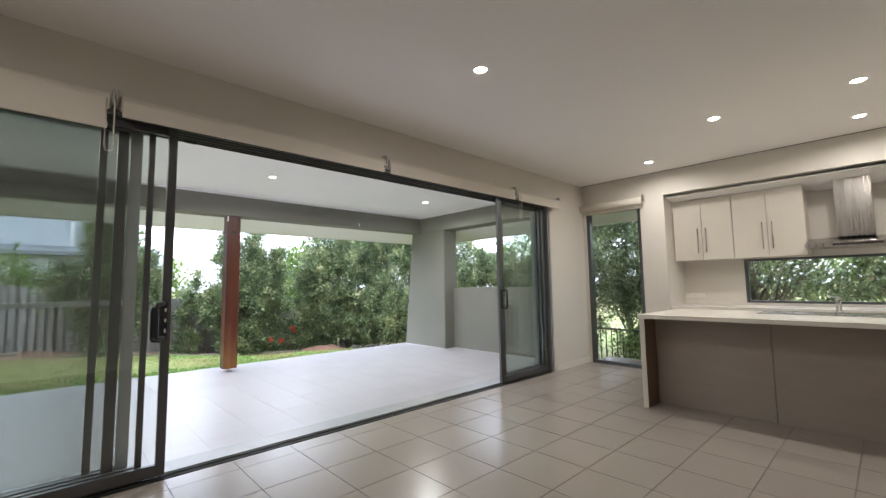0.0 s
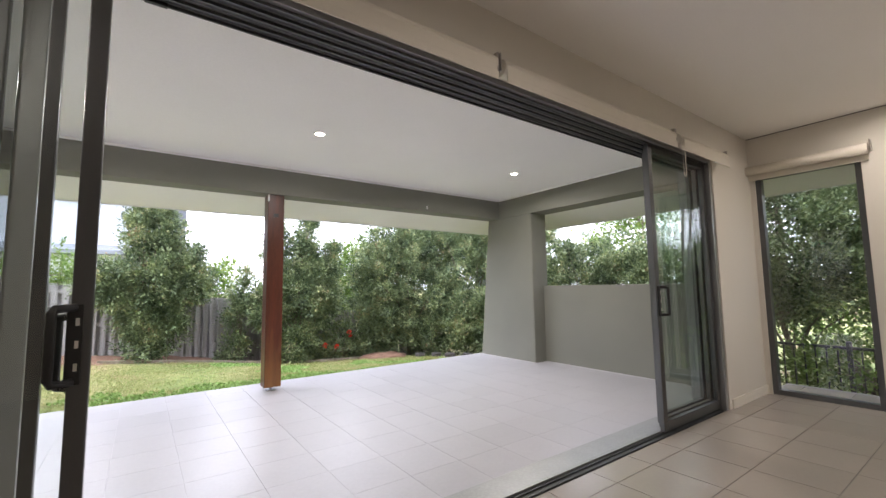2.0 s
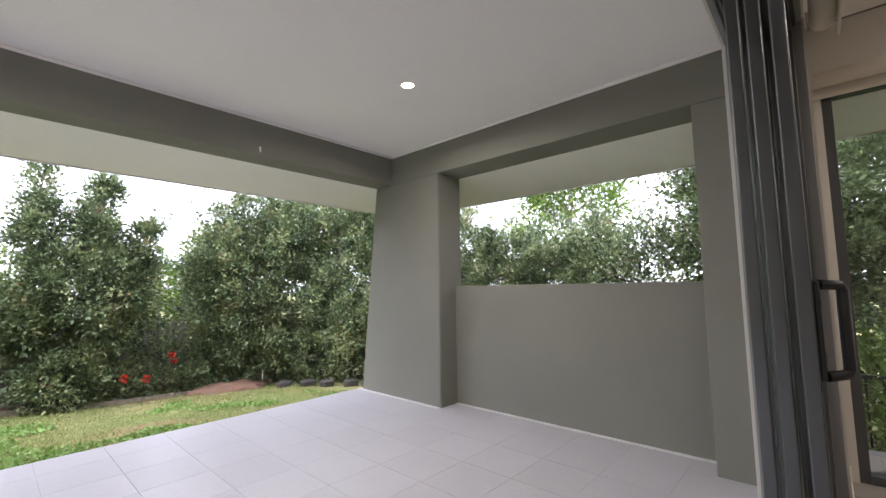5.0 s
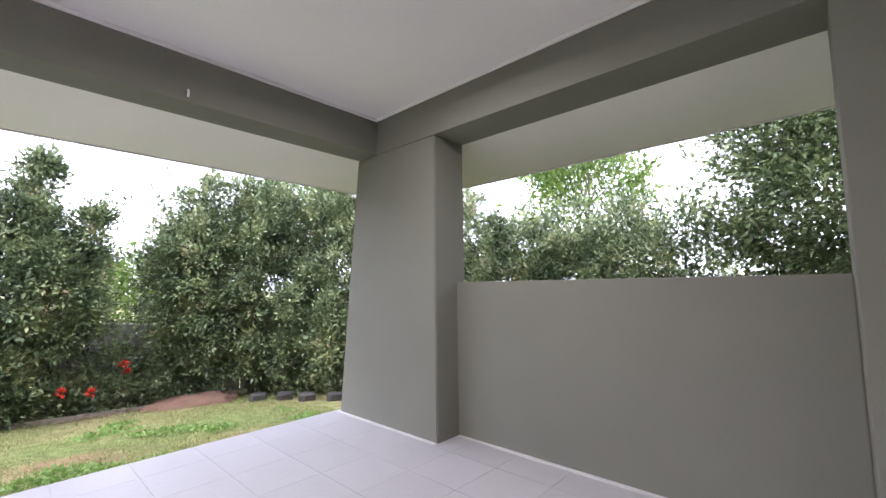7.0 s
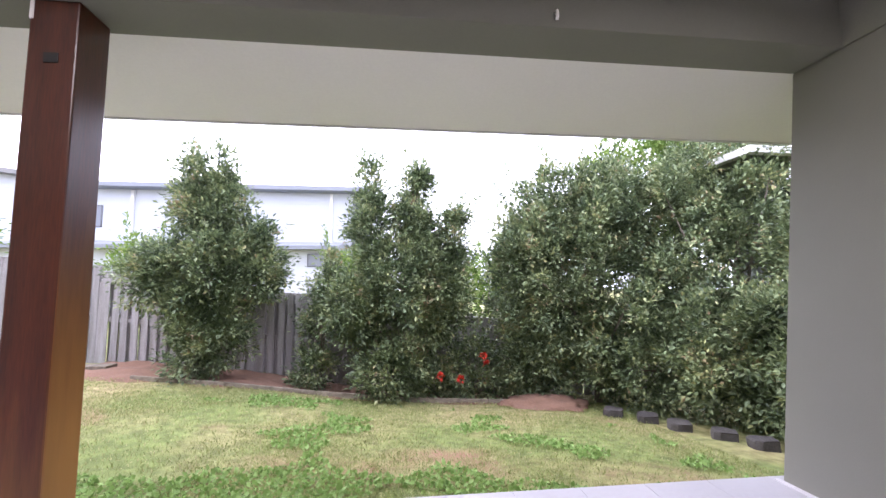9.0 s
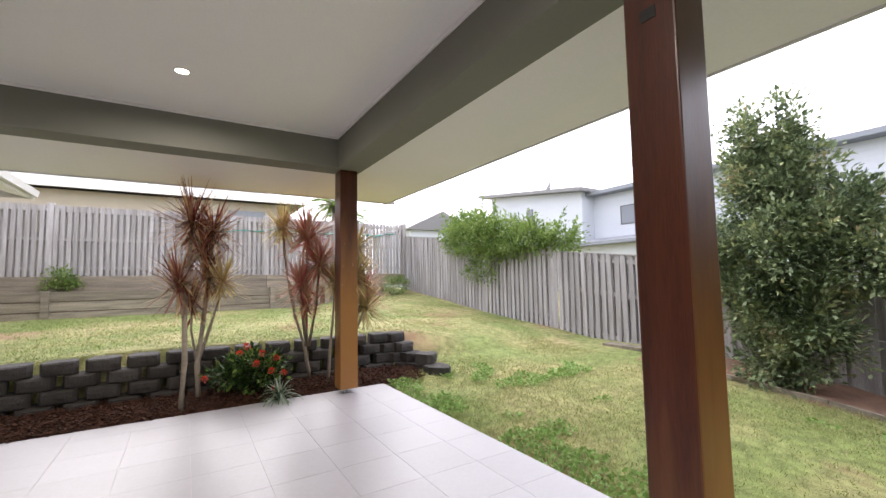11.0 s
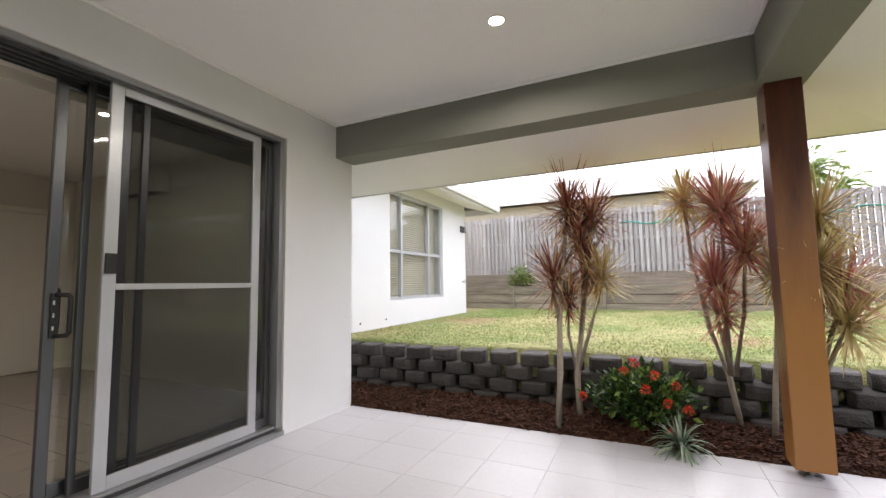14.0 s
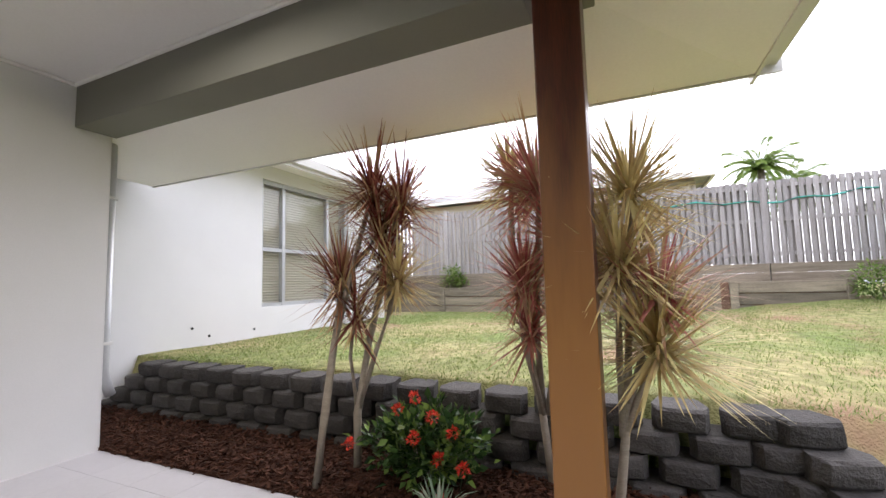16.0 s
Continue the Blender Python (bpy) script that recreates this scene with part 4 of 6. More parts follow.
# wing window
wwin = tagged(new("window_3"), "grey aluminium six-light window with a blind half down", "window", kind="structure")
wx = [WIN[0], -5.75, -4.55, WIN[1]]
part("window_frame", boxes([(x - 0.03, x + 0.03, WY - 0.12, WY - 0.05, WIN[2], WIN[3]) for x in (WIN[0] + 0.03, -5.72, -4.62, WIN[1] - 0.03)]
     + [(WIN[0], WIN[1], WY - 0.13, WY - 0.06, z - 0.03, z + 0.03) for z in (WIN[2] + 0.03, 1.77, WIN[3] - 0.03)]), M_SILVER, wwin)
for a, b in ((WIN[0] + 0.06, -5.75), (-5.69, -4.65), (-4.59, WIN[1] - 0.06)):
    for z0, z1 in ((WIN[2] + 0.06, 1.74), (1.8, WIN[3] - 0.06)):
        g = part("pane", sheet((a, WY - 0.1, z0), (b, WY - 0.1, z0), (b, WY - 0.1, z1), (a, WY - 0.1, z1)), M_GLASS, wwin)
        g.visible_shadow = False
vb = thing("venetian_blind", (-5.2, WY - 0.16, 0.9), "pale venetian blind lowered behind the wing window", "blind")
sm = bpy.data.meshes.new("slat")
bm = boxes([(-1.0, 1.0, -0.02, 0.02, -0.001, 0.001)])
bm.to_mesh(sm)
bm.free()
sm.materials.append(M_BLIND)
for k in range(44):
    shared("slat", sm, vb, pose(0, 0, 0.02 + k * 0.043, 38, 0, 0))
part("sheer", box(-1.02, 1.02, -0.045, -0.04, 0.0, 1.95), M_BLIND, vb, "cream backing curtain")
lamp = thing("wall_light", (-7.35, WY, 2.42), "small grey outdoor wall light beside the window", "wall light")
part("back_plate", box(-0.05, 0.05, 0, 0.03, 0, 0.16, 0.005), M_ALU, lamp)
part("shade", tube([(0, 0.09, 0.14), (0, 0.09, 0.02), (0, 0.09, -0.02)], [0.03, 0.05, 0.055], 14), M_ALU, lamp)
part("arm", box(-0.012, 0.012, 0.03, 0.09, 0.1, 0.124), M_ALU, lamp)
gt = thing("garden_tap", (-7.39, WY, 1.2), "brass garden tap on the white wing wall", "tap")
part("pipe", tube([(0, 0.0, 0), (0, 0.05, 0), (0, 0.09, -0.01), (0, 0.1, -0.06)], [0.012, 0.012, 0.014, 0.011], 10), M_GALV, gt)
part("wheel", tube([(0, 0.06, 0.03), (0, 0.06, 0.045)], [0.03, 0.03], 12), M_GALV, gt)
for x, z in ((-3.03, 0.67), (-3.27, 0.55), (-4.0, 0.56)):
    v = tagged(part("weep_vent", tube([(x, WY, z), (x, WY + 0.006, z)], 0.018, 10), M_BLACK), "small dark vent hole cover in the white wall", "vent", "wall vents")

# ---- segmental block wall ----
def block_mesh(seed):
    rnd = random.Random(seed)
    bm = bmesh.new()
    out = [(-0.158, -0.02), (-0.125, 0.05), (-0.05, 0.064), (0.05, 0.062), (0.125, 0.049), (0.158, -0.02), (0.11, -0.2), (-0.11, -0.2)]
    layers = []
    for z, g in ((0.0, -0.012), (0.016, 0.006), (0.064, 0.012), (0.11, 0.004), (0.124, -0.012)):
        layers.append([bm.verts.new((x * (1 + g * 0.3) + rnd.uniform(-1, 1) * 0.003, y + (g + rnd.uniform(-1, 1) * 0.006 if y > -0.1 else 0), z + (rnd.uniform(-1, 1) * 0.002))) for x, y in out])
    for a, b in zip(layers, layers[1:]):
        for k in range(8):
            bm.faces.new((a[k], a[(k + 1) % 8], b[(k + 1) % 8], b[k]))
    bm.faces.new(layers[-1])
    bm.faces.new(layers[0][::-1])
    bmesh.ops.recalc_face_normals(bm, faces=bm.faces)
    me = bpy.data.meshes.new("block")
    bm.to_mesh(me)
    bm.free()
    me.materials.append(M_BLOCK)
    return me


BLOCKS = [block_mesh(k) for k in range(7)]
rw = tagged(new("retaining_wall"), "low retaining wall of dark charcoal split-face concrete blocks", "retaining wall", kind="structure")


def wall_line(s):
    """Along the wall from its house end: place and heading of the outward face."""
    if s < 5.55:
        return -2.05, 2.2 + s, 0.0
    a = min((s - 5.55) / 1.05, 1.2)
    return -2.05 + 1.05 * (1 - math.cos(a)), 7.75 + 1.05 * math.sin(a) * 0.55, a * 0.8


for course in range(4):
    z = -0.075 + course * 0.129
    n = 0
    s = 0.16 * course
    end = (7.05, 6.7, 6.35, 6.0)[course]
    while s < end:
        x, y, a = wall_line(s)
        off = course * 0.034
        ob = shared("block", BLOCKS[(course * 3 + n) % 7], rw, pose(x - off * math.cos(a), y + off * math.sin(a), z, random.uniform(-0.8, 0.8), random.uniform(-0.8, 0.8), -90 + math.degrees(-a) * -1 + random.uniform(-2, 2)))
        ob.scale = (0.91, random.uniform(0.94, 1.06), 1.0)
        s += 0.335
        n += 1

# ---- fences ----
def paling_mesh(w, h, t, crop):
    bm = bmesh.new()
    pts = [(-w / 2, 0), (w / 2, 0), (w / 2, h - crop), (w / 2 - crop, h), (-w / 2 + crop, h), (-w / 2, h - crop)]
    a = [bm.verts.new((x, -t / 2, z)) for x, z in pts]
    b = [bm.verts.new((x, t / 2, z)) for x, z in pts]
    bm.faces.new(a)
    bm.faces.new(b[::-1])
    for i in range(6):
        bm.faces.new((a[i], b[i], b[(i + 1) % 6], a[(i + 1) % 6]))
    bmesh.ops.recalc_face_normals(bm, faces=bm.faces)
    me = bpy.data.meshes.new("paling")
    bm.to_mesh(me)
    bm.free()
    me.materials.append(M_PALING)
    return me


FENCE_TOP = [(-10.0, 2.76), (-7.6, 2.4), (-6.3, 2.22), (-1.95, 1.62), (-0.1, 1.38), (1.8, 1.09), (2.88, 0.99), (5.1, 0.64), (9.0, 0.4)]
PAL = paling_mesh(0.096, 1.85, 0.016, 0.004)
PAL_BACK = paling_mesh(0.14, 1.85, 0.016, 0.004)
fn = tagged(new("fence_north"), "weathered grey timber paling fence stepping down the slope", "fence", kind="structure")
PANEL = 2.35
k = 0
while -10.0 + k * PANEL < 8.6:
    x0 = -10.0 + k * PANEL
    top = lerp_table(x0 + PANEL * 0.5, FENCE_TOP)
    tilt = (lerp_table(x0 + PANEL, FENCE_TOP) - lerp_table(x0, FENCE_TOP)) / PANEL * 0.75
    post_b = part("fence_post", box(x0 - 0.045, x0 + 0.045, FENCE_Y - 0.03, FENCE_Y + 0.06, top - 1.95, top - 0.02, 0.004), M_PALING, fn)
    rails = bmesh.new()
    for dz in (-1.5, -0.72, -0.12):
        za, zb = top + dz - tilt * PANEL / 2, top + dz + tilt * PANEL / 2
        vs = [rails.verts.new((x, FENCE_Y + yy, z + zz)) for x, z in ((x0, za), (x0 + PANEL, zb)) for yy in (-0.015, 0.035) for zz in (-0.035, 0.035)]
        for f in ((0, 1, 3, 2), (4, 6, 7, 5), (0, 4, 5, 1), (2, 3, 7, 6), (0, 2, 6, 4), (1, 5, 7, 3)):
            rails.faces.new([vs[i] for i in f])
    bmesh.ops.recalc_face_normals(rails, faces=rails.faces)
    part("rail", rails, M_PALING, fn)
    n = 16
    for i in range(n):
        x = x0 + PANEL * (i + 0.5) / n
        z = top + tilt * (x - x0 - PANEL / 2) - 1.85 + random.uniform(-0.008, 0.008)
        shared("paling", PAL, fn, pose(x, FENCE_Y - 0.024, z, random.uniform(-0.5, 0.5), random.uniform(-0.6, 0.6), random.uniform(-1.5, 1.5)))
        if i < n - 1:
            shared("paling", PAL_BACK, fn, pose(x + PANEL / n / 2, FENCE_Y + 0.1, z - 0.01, random.uniform(-0.5, 0.5), random.uniform(-0.6, 0.6), 0))
    cap = part("fence_cap", boxes([(x0 + 0.01, x0 + PANEL - 0.01, FENCE_Y - 0.04, FENCE_Y + 0.06, 0, 0.02)], 0.003), M_PALING, fn)
    cap.matrix_local = Matrix.Translation((0, 0, top)) @ Matrix.Translation((x0 + PANEL / 2, 0, 0)) @ Matrix.Rotation(-math.atan(tilt), 4, "Y") @ Matrix.Translation((-x0 - PANEL / 2, 0, 0))
    k += 1

fw = tagged(new("fence_west"), "tall weathered grey timber paling fence above sleeper walls", "fence", kind="structure")
PAL_W = paling_mesh(0.078, 1.72, 0.016, 0.004)
for i in range(94):
    y = 0.2 + i * 0.125
    shared("paling", PAL_W, fw, pose(FENCE_X + 0.03, y, 1.4 + random.uniform(-0.01, 0.01), 0, random.uniform(-0.5, 0.5), 90 + random.uniform(-1.5, 1.5)))
    shared("paling", PAL_W, fw, pose(FENCE_X - 0.058, y + 0.0625, 1.4, 0, 0, 90))
part("rail", boxes([(FENCE_X - 0.06, FENCE_X + 0.02, 0.1, 12.0, z - 0.035, z + 0.035) for z in (1.6, 2.3, 3.0)]), M_PALING, fw)
for y in (0.2, 2.6, 5.0, 7.4, 9.8, 11.97):
    part("fence_post", box(FENCE_X - 0.05, FENCE_X + 0.085, y - 0.06, y + 0.06, 0.4, 3.16, 0.004), M_PALING, fw)
hose = tagged(part("garden_hose", tube([(FENCE_X + 0.06, 5.6 + 0.25 * i, 2.72 + 0.035 * math.sin(i * 1.7) - 0.05 * math.sin(i * 0.45)) for i in range(25)], 0.018, 6), M_GREEN_HOSE),
              "thin green hose strung along the paling fence", "hose")
sl = tagged(new("sleeper_wall"), "two-tier retaining wall of weathered timber sleepers", "retaining wall", kind="structure")
for y0, y1 in ((0.3, 2.7), (2.7, 5.1), (5.1, 7.5), (7.5, 8.75), (9.05, 10.85)):
    for z in range(3):
        part("sleeper", box(-9.47, -9.4, y0 + 0.01, y1 - 0.01, 0.36 + z * 0.232, 0.36 + z * 0.232 + 0.214, 0.008), M_SLEEPER, sl)
for y in (0.3, 2.7, 5.1, 7.5, 8.75, 9.05, 10.85):
    part("sleeper_post", box(-9.4, -9.32, y - 0.07, y + 0.07, 0.2, 1.06, 0.008), M_SLEEPER, sl)
part("sleeper", box(-10.0, -9.4, 10.8, 10.88, 0.3, 1.02, 0.01), M_SLEEPER, sl)
for y0, y1 in ((0.2, 2.6), (2.6, 5.0), (5.0, 7.4), (7.4, 9.8), (9.8, 11.95)):
    for z in range(2):
        part("sleeper", box(-9.93, -9.87, y0 + 0.01, y1 - 0.01, 1.02 + z * 0.19, 1.02 + z * 0.19 + 0.188, 0.008), M_SLEEPER, sl)
structure("terrace_soil", box(-9.9, -9.46, 0.2, 10.8, 0.3, 1.03), M_SOIL, "strip of bare soil between the sleeper tiers")

# timber edging and a mound along the north fence
for x0 in np.arange(0.5, 5.6, 1.2):
    za, zb = ground_z(x0, 10.95) + 0.03, ground_z(x0 + 1.2, 10.95) + 0.03
    e = tagged(part("garden_edging", box(0, math.hypot(1.19, zb - za), -0.02, 0.02, -0.12, 0.03, 0.004), M_SLEEPER), "low weathered timber board edging the lawn", "edging", "lawn edging boards")
    e.matrix_world = Matrix.Translation((x0, 10.95, za)) @ Matrix.Rotation(-math.atan2(zb - za, 1.2), 4, "Y")
tagged(part("timber_board", box(-1.35, -0.1, 11.42, 11.66, 0.0, 0.05, 0.005), M_SLEEPER), "loose pale timber board lying at the fence foot", "board").rotation_euler = (0, 0, 0)


def mound(x, y, r, h, mat, name, label, cat):
    bm = bmesh.new()
    bmesh.ops.create_uvsphere(bm, u_segments=40, v_segments=20, radius=1.0)
    for v in bm.verts:
        k = 1 + 0.25 * noise.noise(v.co * 2.2) + 0.1 * noise.noise(v.co * 7)
        v.co = Vector((v.co.x * r * k, v.co.y * r * 0.7 * k, max(v.co.z, -0.4) * h * k))
    for f in bm.faces:
        f.smooth = True
    o = tagged(part(name, bm, mat), label, cat)
    o.location = (x, y, ground_z(x, y))
    return o


bm = bmesh.new()
strip = []
for i in range(90):
    x = -0.4 + i * 0.075
    row = []
    for j in range(12):
        y = 10.95 + 0.09 * j - (0.18 + 0.12 * noise.noise((x * 1.4, 0.0, 3.0))) * (1 - j / 11) * 0.9
        row.append(bm.verts.new((x, y, ground_z(x, y) + 0.045 * min(1.0, j / 2.5) - 0.02 + 0.03 * noise.noise((x * 4, y * 4, 7.0)))))
    strip.append(row)
for a, b in zip(strip, strip[1:]):
    for j in range(11):
        bm.faces.new((a[j], b[j], b[j + 1], a[j + 1])).smooth = True
structure("soil_strip", bm, M_SOIL, "strip of bare red-brown soil along the foot of the fence")
mound(6.05, 10.75, 0.62, 0.13, M_SOIL, "soil_mound", "low mound of crumbly red soil beside the hedge", "soil")
for i, (x, y) in enumerate(((6.72, 10.2), (6.98, 9.86), (7.13, 9.5), (7.38, 9.14), (7.5, 8.78))):
    b = tagged(new("edging_block", BLOCKS[i]), "grey split concrete block edging the hedge foot", "block", "hedge edging blocks")
    b.matrix_world = pose(x, y, ground_z(x, y) - 0.02, random.uniform(-4, 4), random.uniform(-4, 4), 62 + random.uniform(-9, 9)) @ Matrix.Diagonal((0.75, 0.85, 0.95, 1))

# ---- plants ----
def sample_crown(blobs, clumps, per, spread, seed, inner=0.5):
    """Leaf bases and directions in clumps over the outer part of a set of ellipsoids."""
    rng = np.random.default_rng(seed)
    vol = np.array([b[3] * b[4] * b[5] for b in blobs]) ** 0.67
    pick = rng.choice(len(blobs), size=clumps, p=vol / vol.sum())
    B = np.array(blobs)[pick]
    d = rng.normal(size=(clumps, 3))
    d /= np.linalg.norm(d, axis=1, keepdims=True)
    bump = np.array([1 + 0.4 * noise.noise(Vector(v) * 3.1 + Vector((p * 3.1, seed, 0))) + 0.16 * noise.noise(Vector(v) * 6.5 + Vector((0, p, seed))) for v, p in zip(d, pick)])
    r = (inner + (1 - inner) * rng.random(clumps) ** 0.6) * bump
    c = B[:, :3] + d * B[:, 3:] * r[:, None]
    cc = np.repeat(c, per, axis=0)
    n = len(cc)
    o = rng.normal(size=(n, 3)) * spread * np.array([1, 1, 0.75])
    out = np.repeat(d, per, axis=0)
    return c, cc + o, out * 0.5 + o / spread * 0.35 + rng.normal(size=(n, 3)) * 0.45 + np.array([0, 0, 0.1])


def tree(name, at, blobs, clumps, per, leaf, mat, label, category, group="", seed=1, trunk=0.05, spread=0.1, limbs=14, height=0.6, inner=0.5, floor_z=None, shoots=0.22):
    """A trunk with limbs and a crown of many leaves; blobs are ellipsoids (x, y, z, rx, ry, rz) from the foot."""
    t = thing(name, at, label, category, group)
    if mat is L_HEDGE:
        clumps, spread, leaf = int(clumps * 0.85), spread * 0.74, leaf * 1.05
        per = int(per * 1.25)
    c, base, along = sample_crown(blobs, clumps, per, spread, seed, inner)
    low = 0.02 if floor_z is None else floor_z
    keep = base[:, 2] > low
    base, along = base[keep], along[keep]
    rng = np.random.default_rng(seed + 5)
    if shoots:
        # long leafy shoots that break the outline
        pick = rng.integers(0, len(c), int(len(c) * shoots))
        root = np.array(blobs)[:, :3].mean(axis=0)
        d0 = c[pick] - root
        d0 /= np.linalg.norm(d0, axis=1, keepdims=True) + 1e-6
        d0 = d0 * 0.6 + rng.normal(size=d0.shape) * 0.25 + np.array([0, 0, 0.75])
        s = np.linspace(0.1, 1, 26)
        ln = rng.uniform(0.2, 0.42, len(pick))
        sb = (c[pick][:, None, :] + d0[:, None, :] * s[None, :, None] * ln[:, None, None]).reshape(-1, 3) + rng.normal(size=(len(pick) * 26, 3)) * 0.018
        sa = np.repeat(d0, 26, axis=0) * 0.6 + rng.normal(size=sb.shape) * 0.6
        ok = sb[:, 2] > low
        base, along = np.concatenate([base, sb[ok]]), np.concatenate([along, sa[ok]])
    L = leaf * rng.uniform(0.65, 1.25, len(base))
    leaf_object("crown", base, along, L, L * 0.48, mat, t)
    top = max(b[2] + b[5] for b in blobs)
    bm = bmesh.new()
    spine = [Vector((0.05 * math.sin(k * 1.3 + seed), 0.05 * math.cos(k * 1.7 + seed), top * height * k / 5)) for k in range(6)]
    spine[0] = Vector((0, 0, -0.15))
    rod(bm, spine, [trunk * (1 - 0.12 * k) for k in range(6)], 8)
    part("trunk", bm, M_BARK, t)
    order = rng.permutation(len(c))[:limbs]
    for i in order:
        bm = bmesh.new()
        tip = Vector(c[i])
        s = spine[1 + int(rng.integers(0, 5))]
        if tip.z < s.z:
            s = spine[1]
        mid = s.lerp(tip, 0.5) + Vector((0, 0, 0.12))
        rod(bm, [s, mid, tip], [trunk * 0.5, trunk * 0.3, trunk * 0.1], 6)
        part("limb", bm, M_BARK, t)
    return t


gz = ground_z
tree("fence_tree", (1.25, 11.3, gz(1.25, 11.3) - 0.34), [(0, 0, 1.9, 0.76, 0.62, 0.75), (-0.6, 0, 1.8, 0.48, 0.42, 0.5), (0.6, 0.05, 1.85, 0.45, 0.42, 0.5), (-0.15, 0, 2.75, 0.3, 0.28, 0.55), (-0.25, 0, 3.3, 0.15, 0.14, 0.38), (0.28, 0, 2.7, 0.28, 0.26, 0.55), (0.15, 0, 3.25, 0.14, 0.14, 0.35), (0.65, 0, 2.2, 0.24, 0.24, 0.4), (-0.12, -0.05, 1.2, 0.52, 0.4, 0.55), (0.25, -0.08, 1.05, 0.42, 0.32, 0.55), (-0.05, -0.1, 0.65, 0.4, 0.3, 0.3)],
     500, 84, 0.068, L_HEDGE, "loose dark green lilly pilly tree in front of the paling fence", "tree", "fence trees", seed=3, spread=0.12, inner=0.35, limbs=30)
tree("fence_tree", (2.85, 11.45, gz(2.85, 11.45) - 0.2), [(0.05, 0, 1.85, 0.2, 0.18, 0.5), (0.0, 0, 1.2, 0.28, 0.22, 0.4), (-0.1, -0.1, 0.45, 0.34, 0.26, 0.4)],
     70, 70, 0.066, L_HEDGE, "slender young green tree between two larger trees", "tree", "fence trees", seed=6, spread=0.1, inner=0.3, trunk=0.025, limbs=12)
tree("fence_tree", (4.05, 11.2, gz(4.05, 11.2) - 0.26), [(0, 0, 1.95, 0.8, 0.6, 1.0), (-0.6, 0, 1.55, 0.45, 0.4, 0.65), (0.5, 0, 1.75, 0.52, 0.45, 0.85), (-0.42, 0, 2.8, 0.3, 0.26, 0.6), (-0.45, 0, 3.4, 0.14, 0.14, 0.45), (0.2, 0, 2.9, 0.32, 0.28, 0.65), (0.22, 0, 3.4, 0.15, 0.14, 0.4), (0.8, 0, 2.65, 0.26, 0.26, 0.55), (0.9, 0, 3.0, 0.12, 0.12, 0.35), (-0.1, -0.15, 0.65, 0.55, 0.33, 0.55)],
     620, 84, 0.068, L_HEDGE, "taller dark green lilly pilly tree with several leading shoots", "tree", "fence trees", seed=8, spread=0.12, inner=0.35, limbs=30)
tree("hedge_bush", (7.1, 11.25, -0.8), [(0, 0, 2.0, 1.2, 0.75, 1.8), (-0.7, -0.1, 2.1, 0.85, 0.65, 1.3), (0.5, 0, 3.1, 0.9, 0.65, 0.95), (-0.4, 0, 3.1, 0.8, 0.6, 0.8), (0.6, -0.7, 1.2, 1.0, 0.7, 1.2), (-1.15, 0, 2.2, 0.5, 0.45, 0.9), (-0.9, 0, 0.8, 0.7, 0.4, 0.6)],
     1050, 84, 0.072, L_HEDGE, "large dense dark green hedge bush reaching to the ground", "hedge", "boundary hedge", seed=12, spread=0.13, trunk=0.07)
tree("hedge_bush", (9.0, 10.6, -0.8), [(0, 0, 2.1, 1.3, 0.9, 1.9), (0.2, 0.2, 3.5, 1.2, 0.8, 1.0), (-0.8, -0.8, 1.1, 0.9, 0.7, 1.1), (-0.5, -1.5, 1.0, 0.7, 0.8, 1.0), (0.4, -1.4, 1.7, 0.9, 0.9, 1.7)],
     1050, 84, 0.072, L_HEDGE, "large dense dark green hedge bush beside the patio column", "hedge", "boundary hedge", seed=14, spread=0.13, trunk=0.07)
tree("hedge_bush", (9.5, 7.3, -0.6), [(0, 0, 1.5, 0.85, 1.2, 1.4), (0, -0.9, 1.35, 0.8, 1.0, 1.3), (-0.1, 0.9, 1.9, 0.6, 0.6, 1.4)],
     640, 84, 0.072, L_HEDGE, "dense green hedge bush beyond the half wall", "hedge", "boundary hedge", seed=21, spread=0.12)
tree("hedge_bush", (9.6, 5.0, -0.6), [(0, 0, 1.5, 0.8, 1.1, 1.3), (0.2, 0.7, 2.0, 0.6, 0.6, 1.0)], 420, 44, 0.072, L_HEDGE, "lower green hedge bush beyond the half wall", "hedge", "boundary hedge", seed=23, spread=0.12)
tree("hedge_tree", (9.4, 3.5, -0.6), [(0, 0, 2.6, 1.0, 1.0, 1.3), (0, 0.3, 3.6, 0.8, 0.8, 0.9), (-0.2, -0.3, 1.9, 0.7, 0.7, 0.8), (0.2, -0.9, 2.8, 0.7, 0.7, 0.8)], 560, 80, 0.075, L_SIDE, "tall green tree with thin trunks beyond the side wall", "tree", "side trees", seed=27, spread=0.13, limbs=26)
tree("hedge_tree", (9.2, 1.2, -0.5), [(0, 0, 2.5, 1.1, 1.1, 1.1), (0.2, 0.8, 1.9, 0.7, 0.7, 0.9), (0, -0.8, 2.0, 0.8, 0.8, 0.9)], 330, 30, 0.072, L_HEDGE, "open-branched green tree behind the kitchen window", "tree", "side trees", seed=31, spread=0.14, limbs=40, height=0.45, trunk=0.075)
tree("hedge_tree", (9.4, -0.8, -0.5), [(0, 0, 2.4, 1.1, 1.1, 1.1), (0.2, 0.8, 1.9, 0.7, 0.7, 0.9), (0, -0.8, 2.0, 0.8, 0.8, 0.9)], 330, 30, 0.072, L_HEDGE, "open-branched green tree behind the splashback window", "tree", "side trees", seed=35, spread=0.14, limbs=40, height=0.45, trunk=0.075)
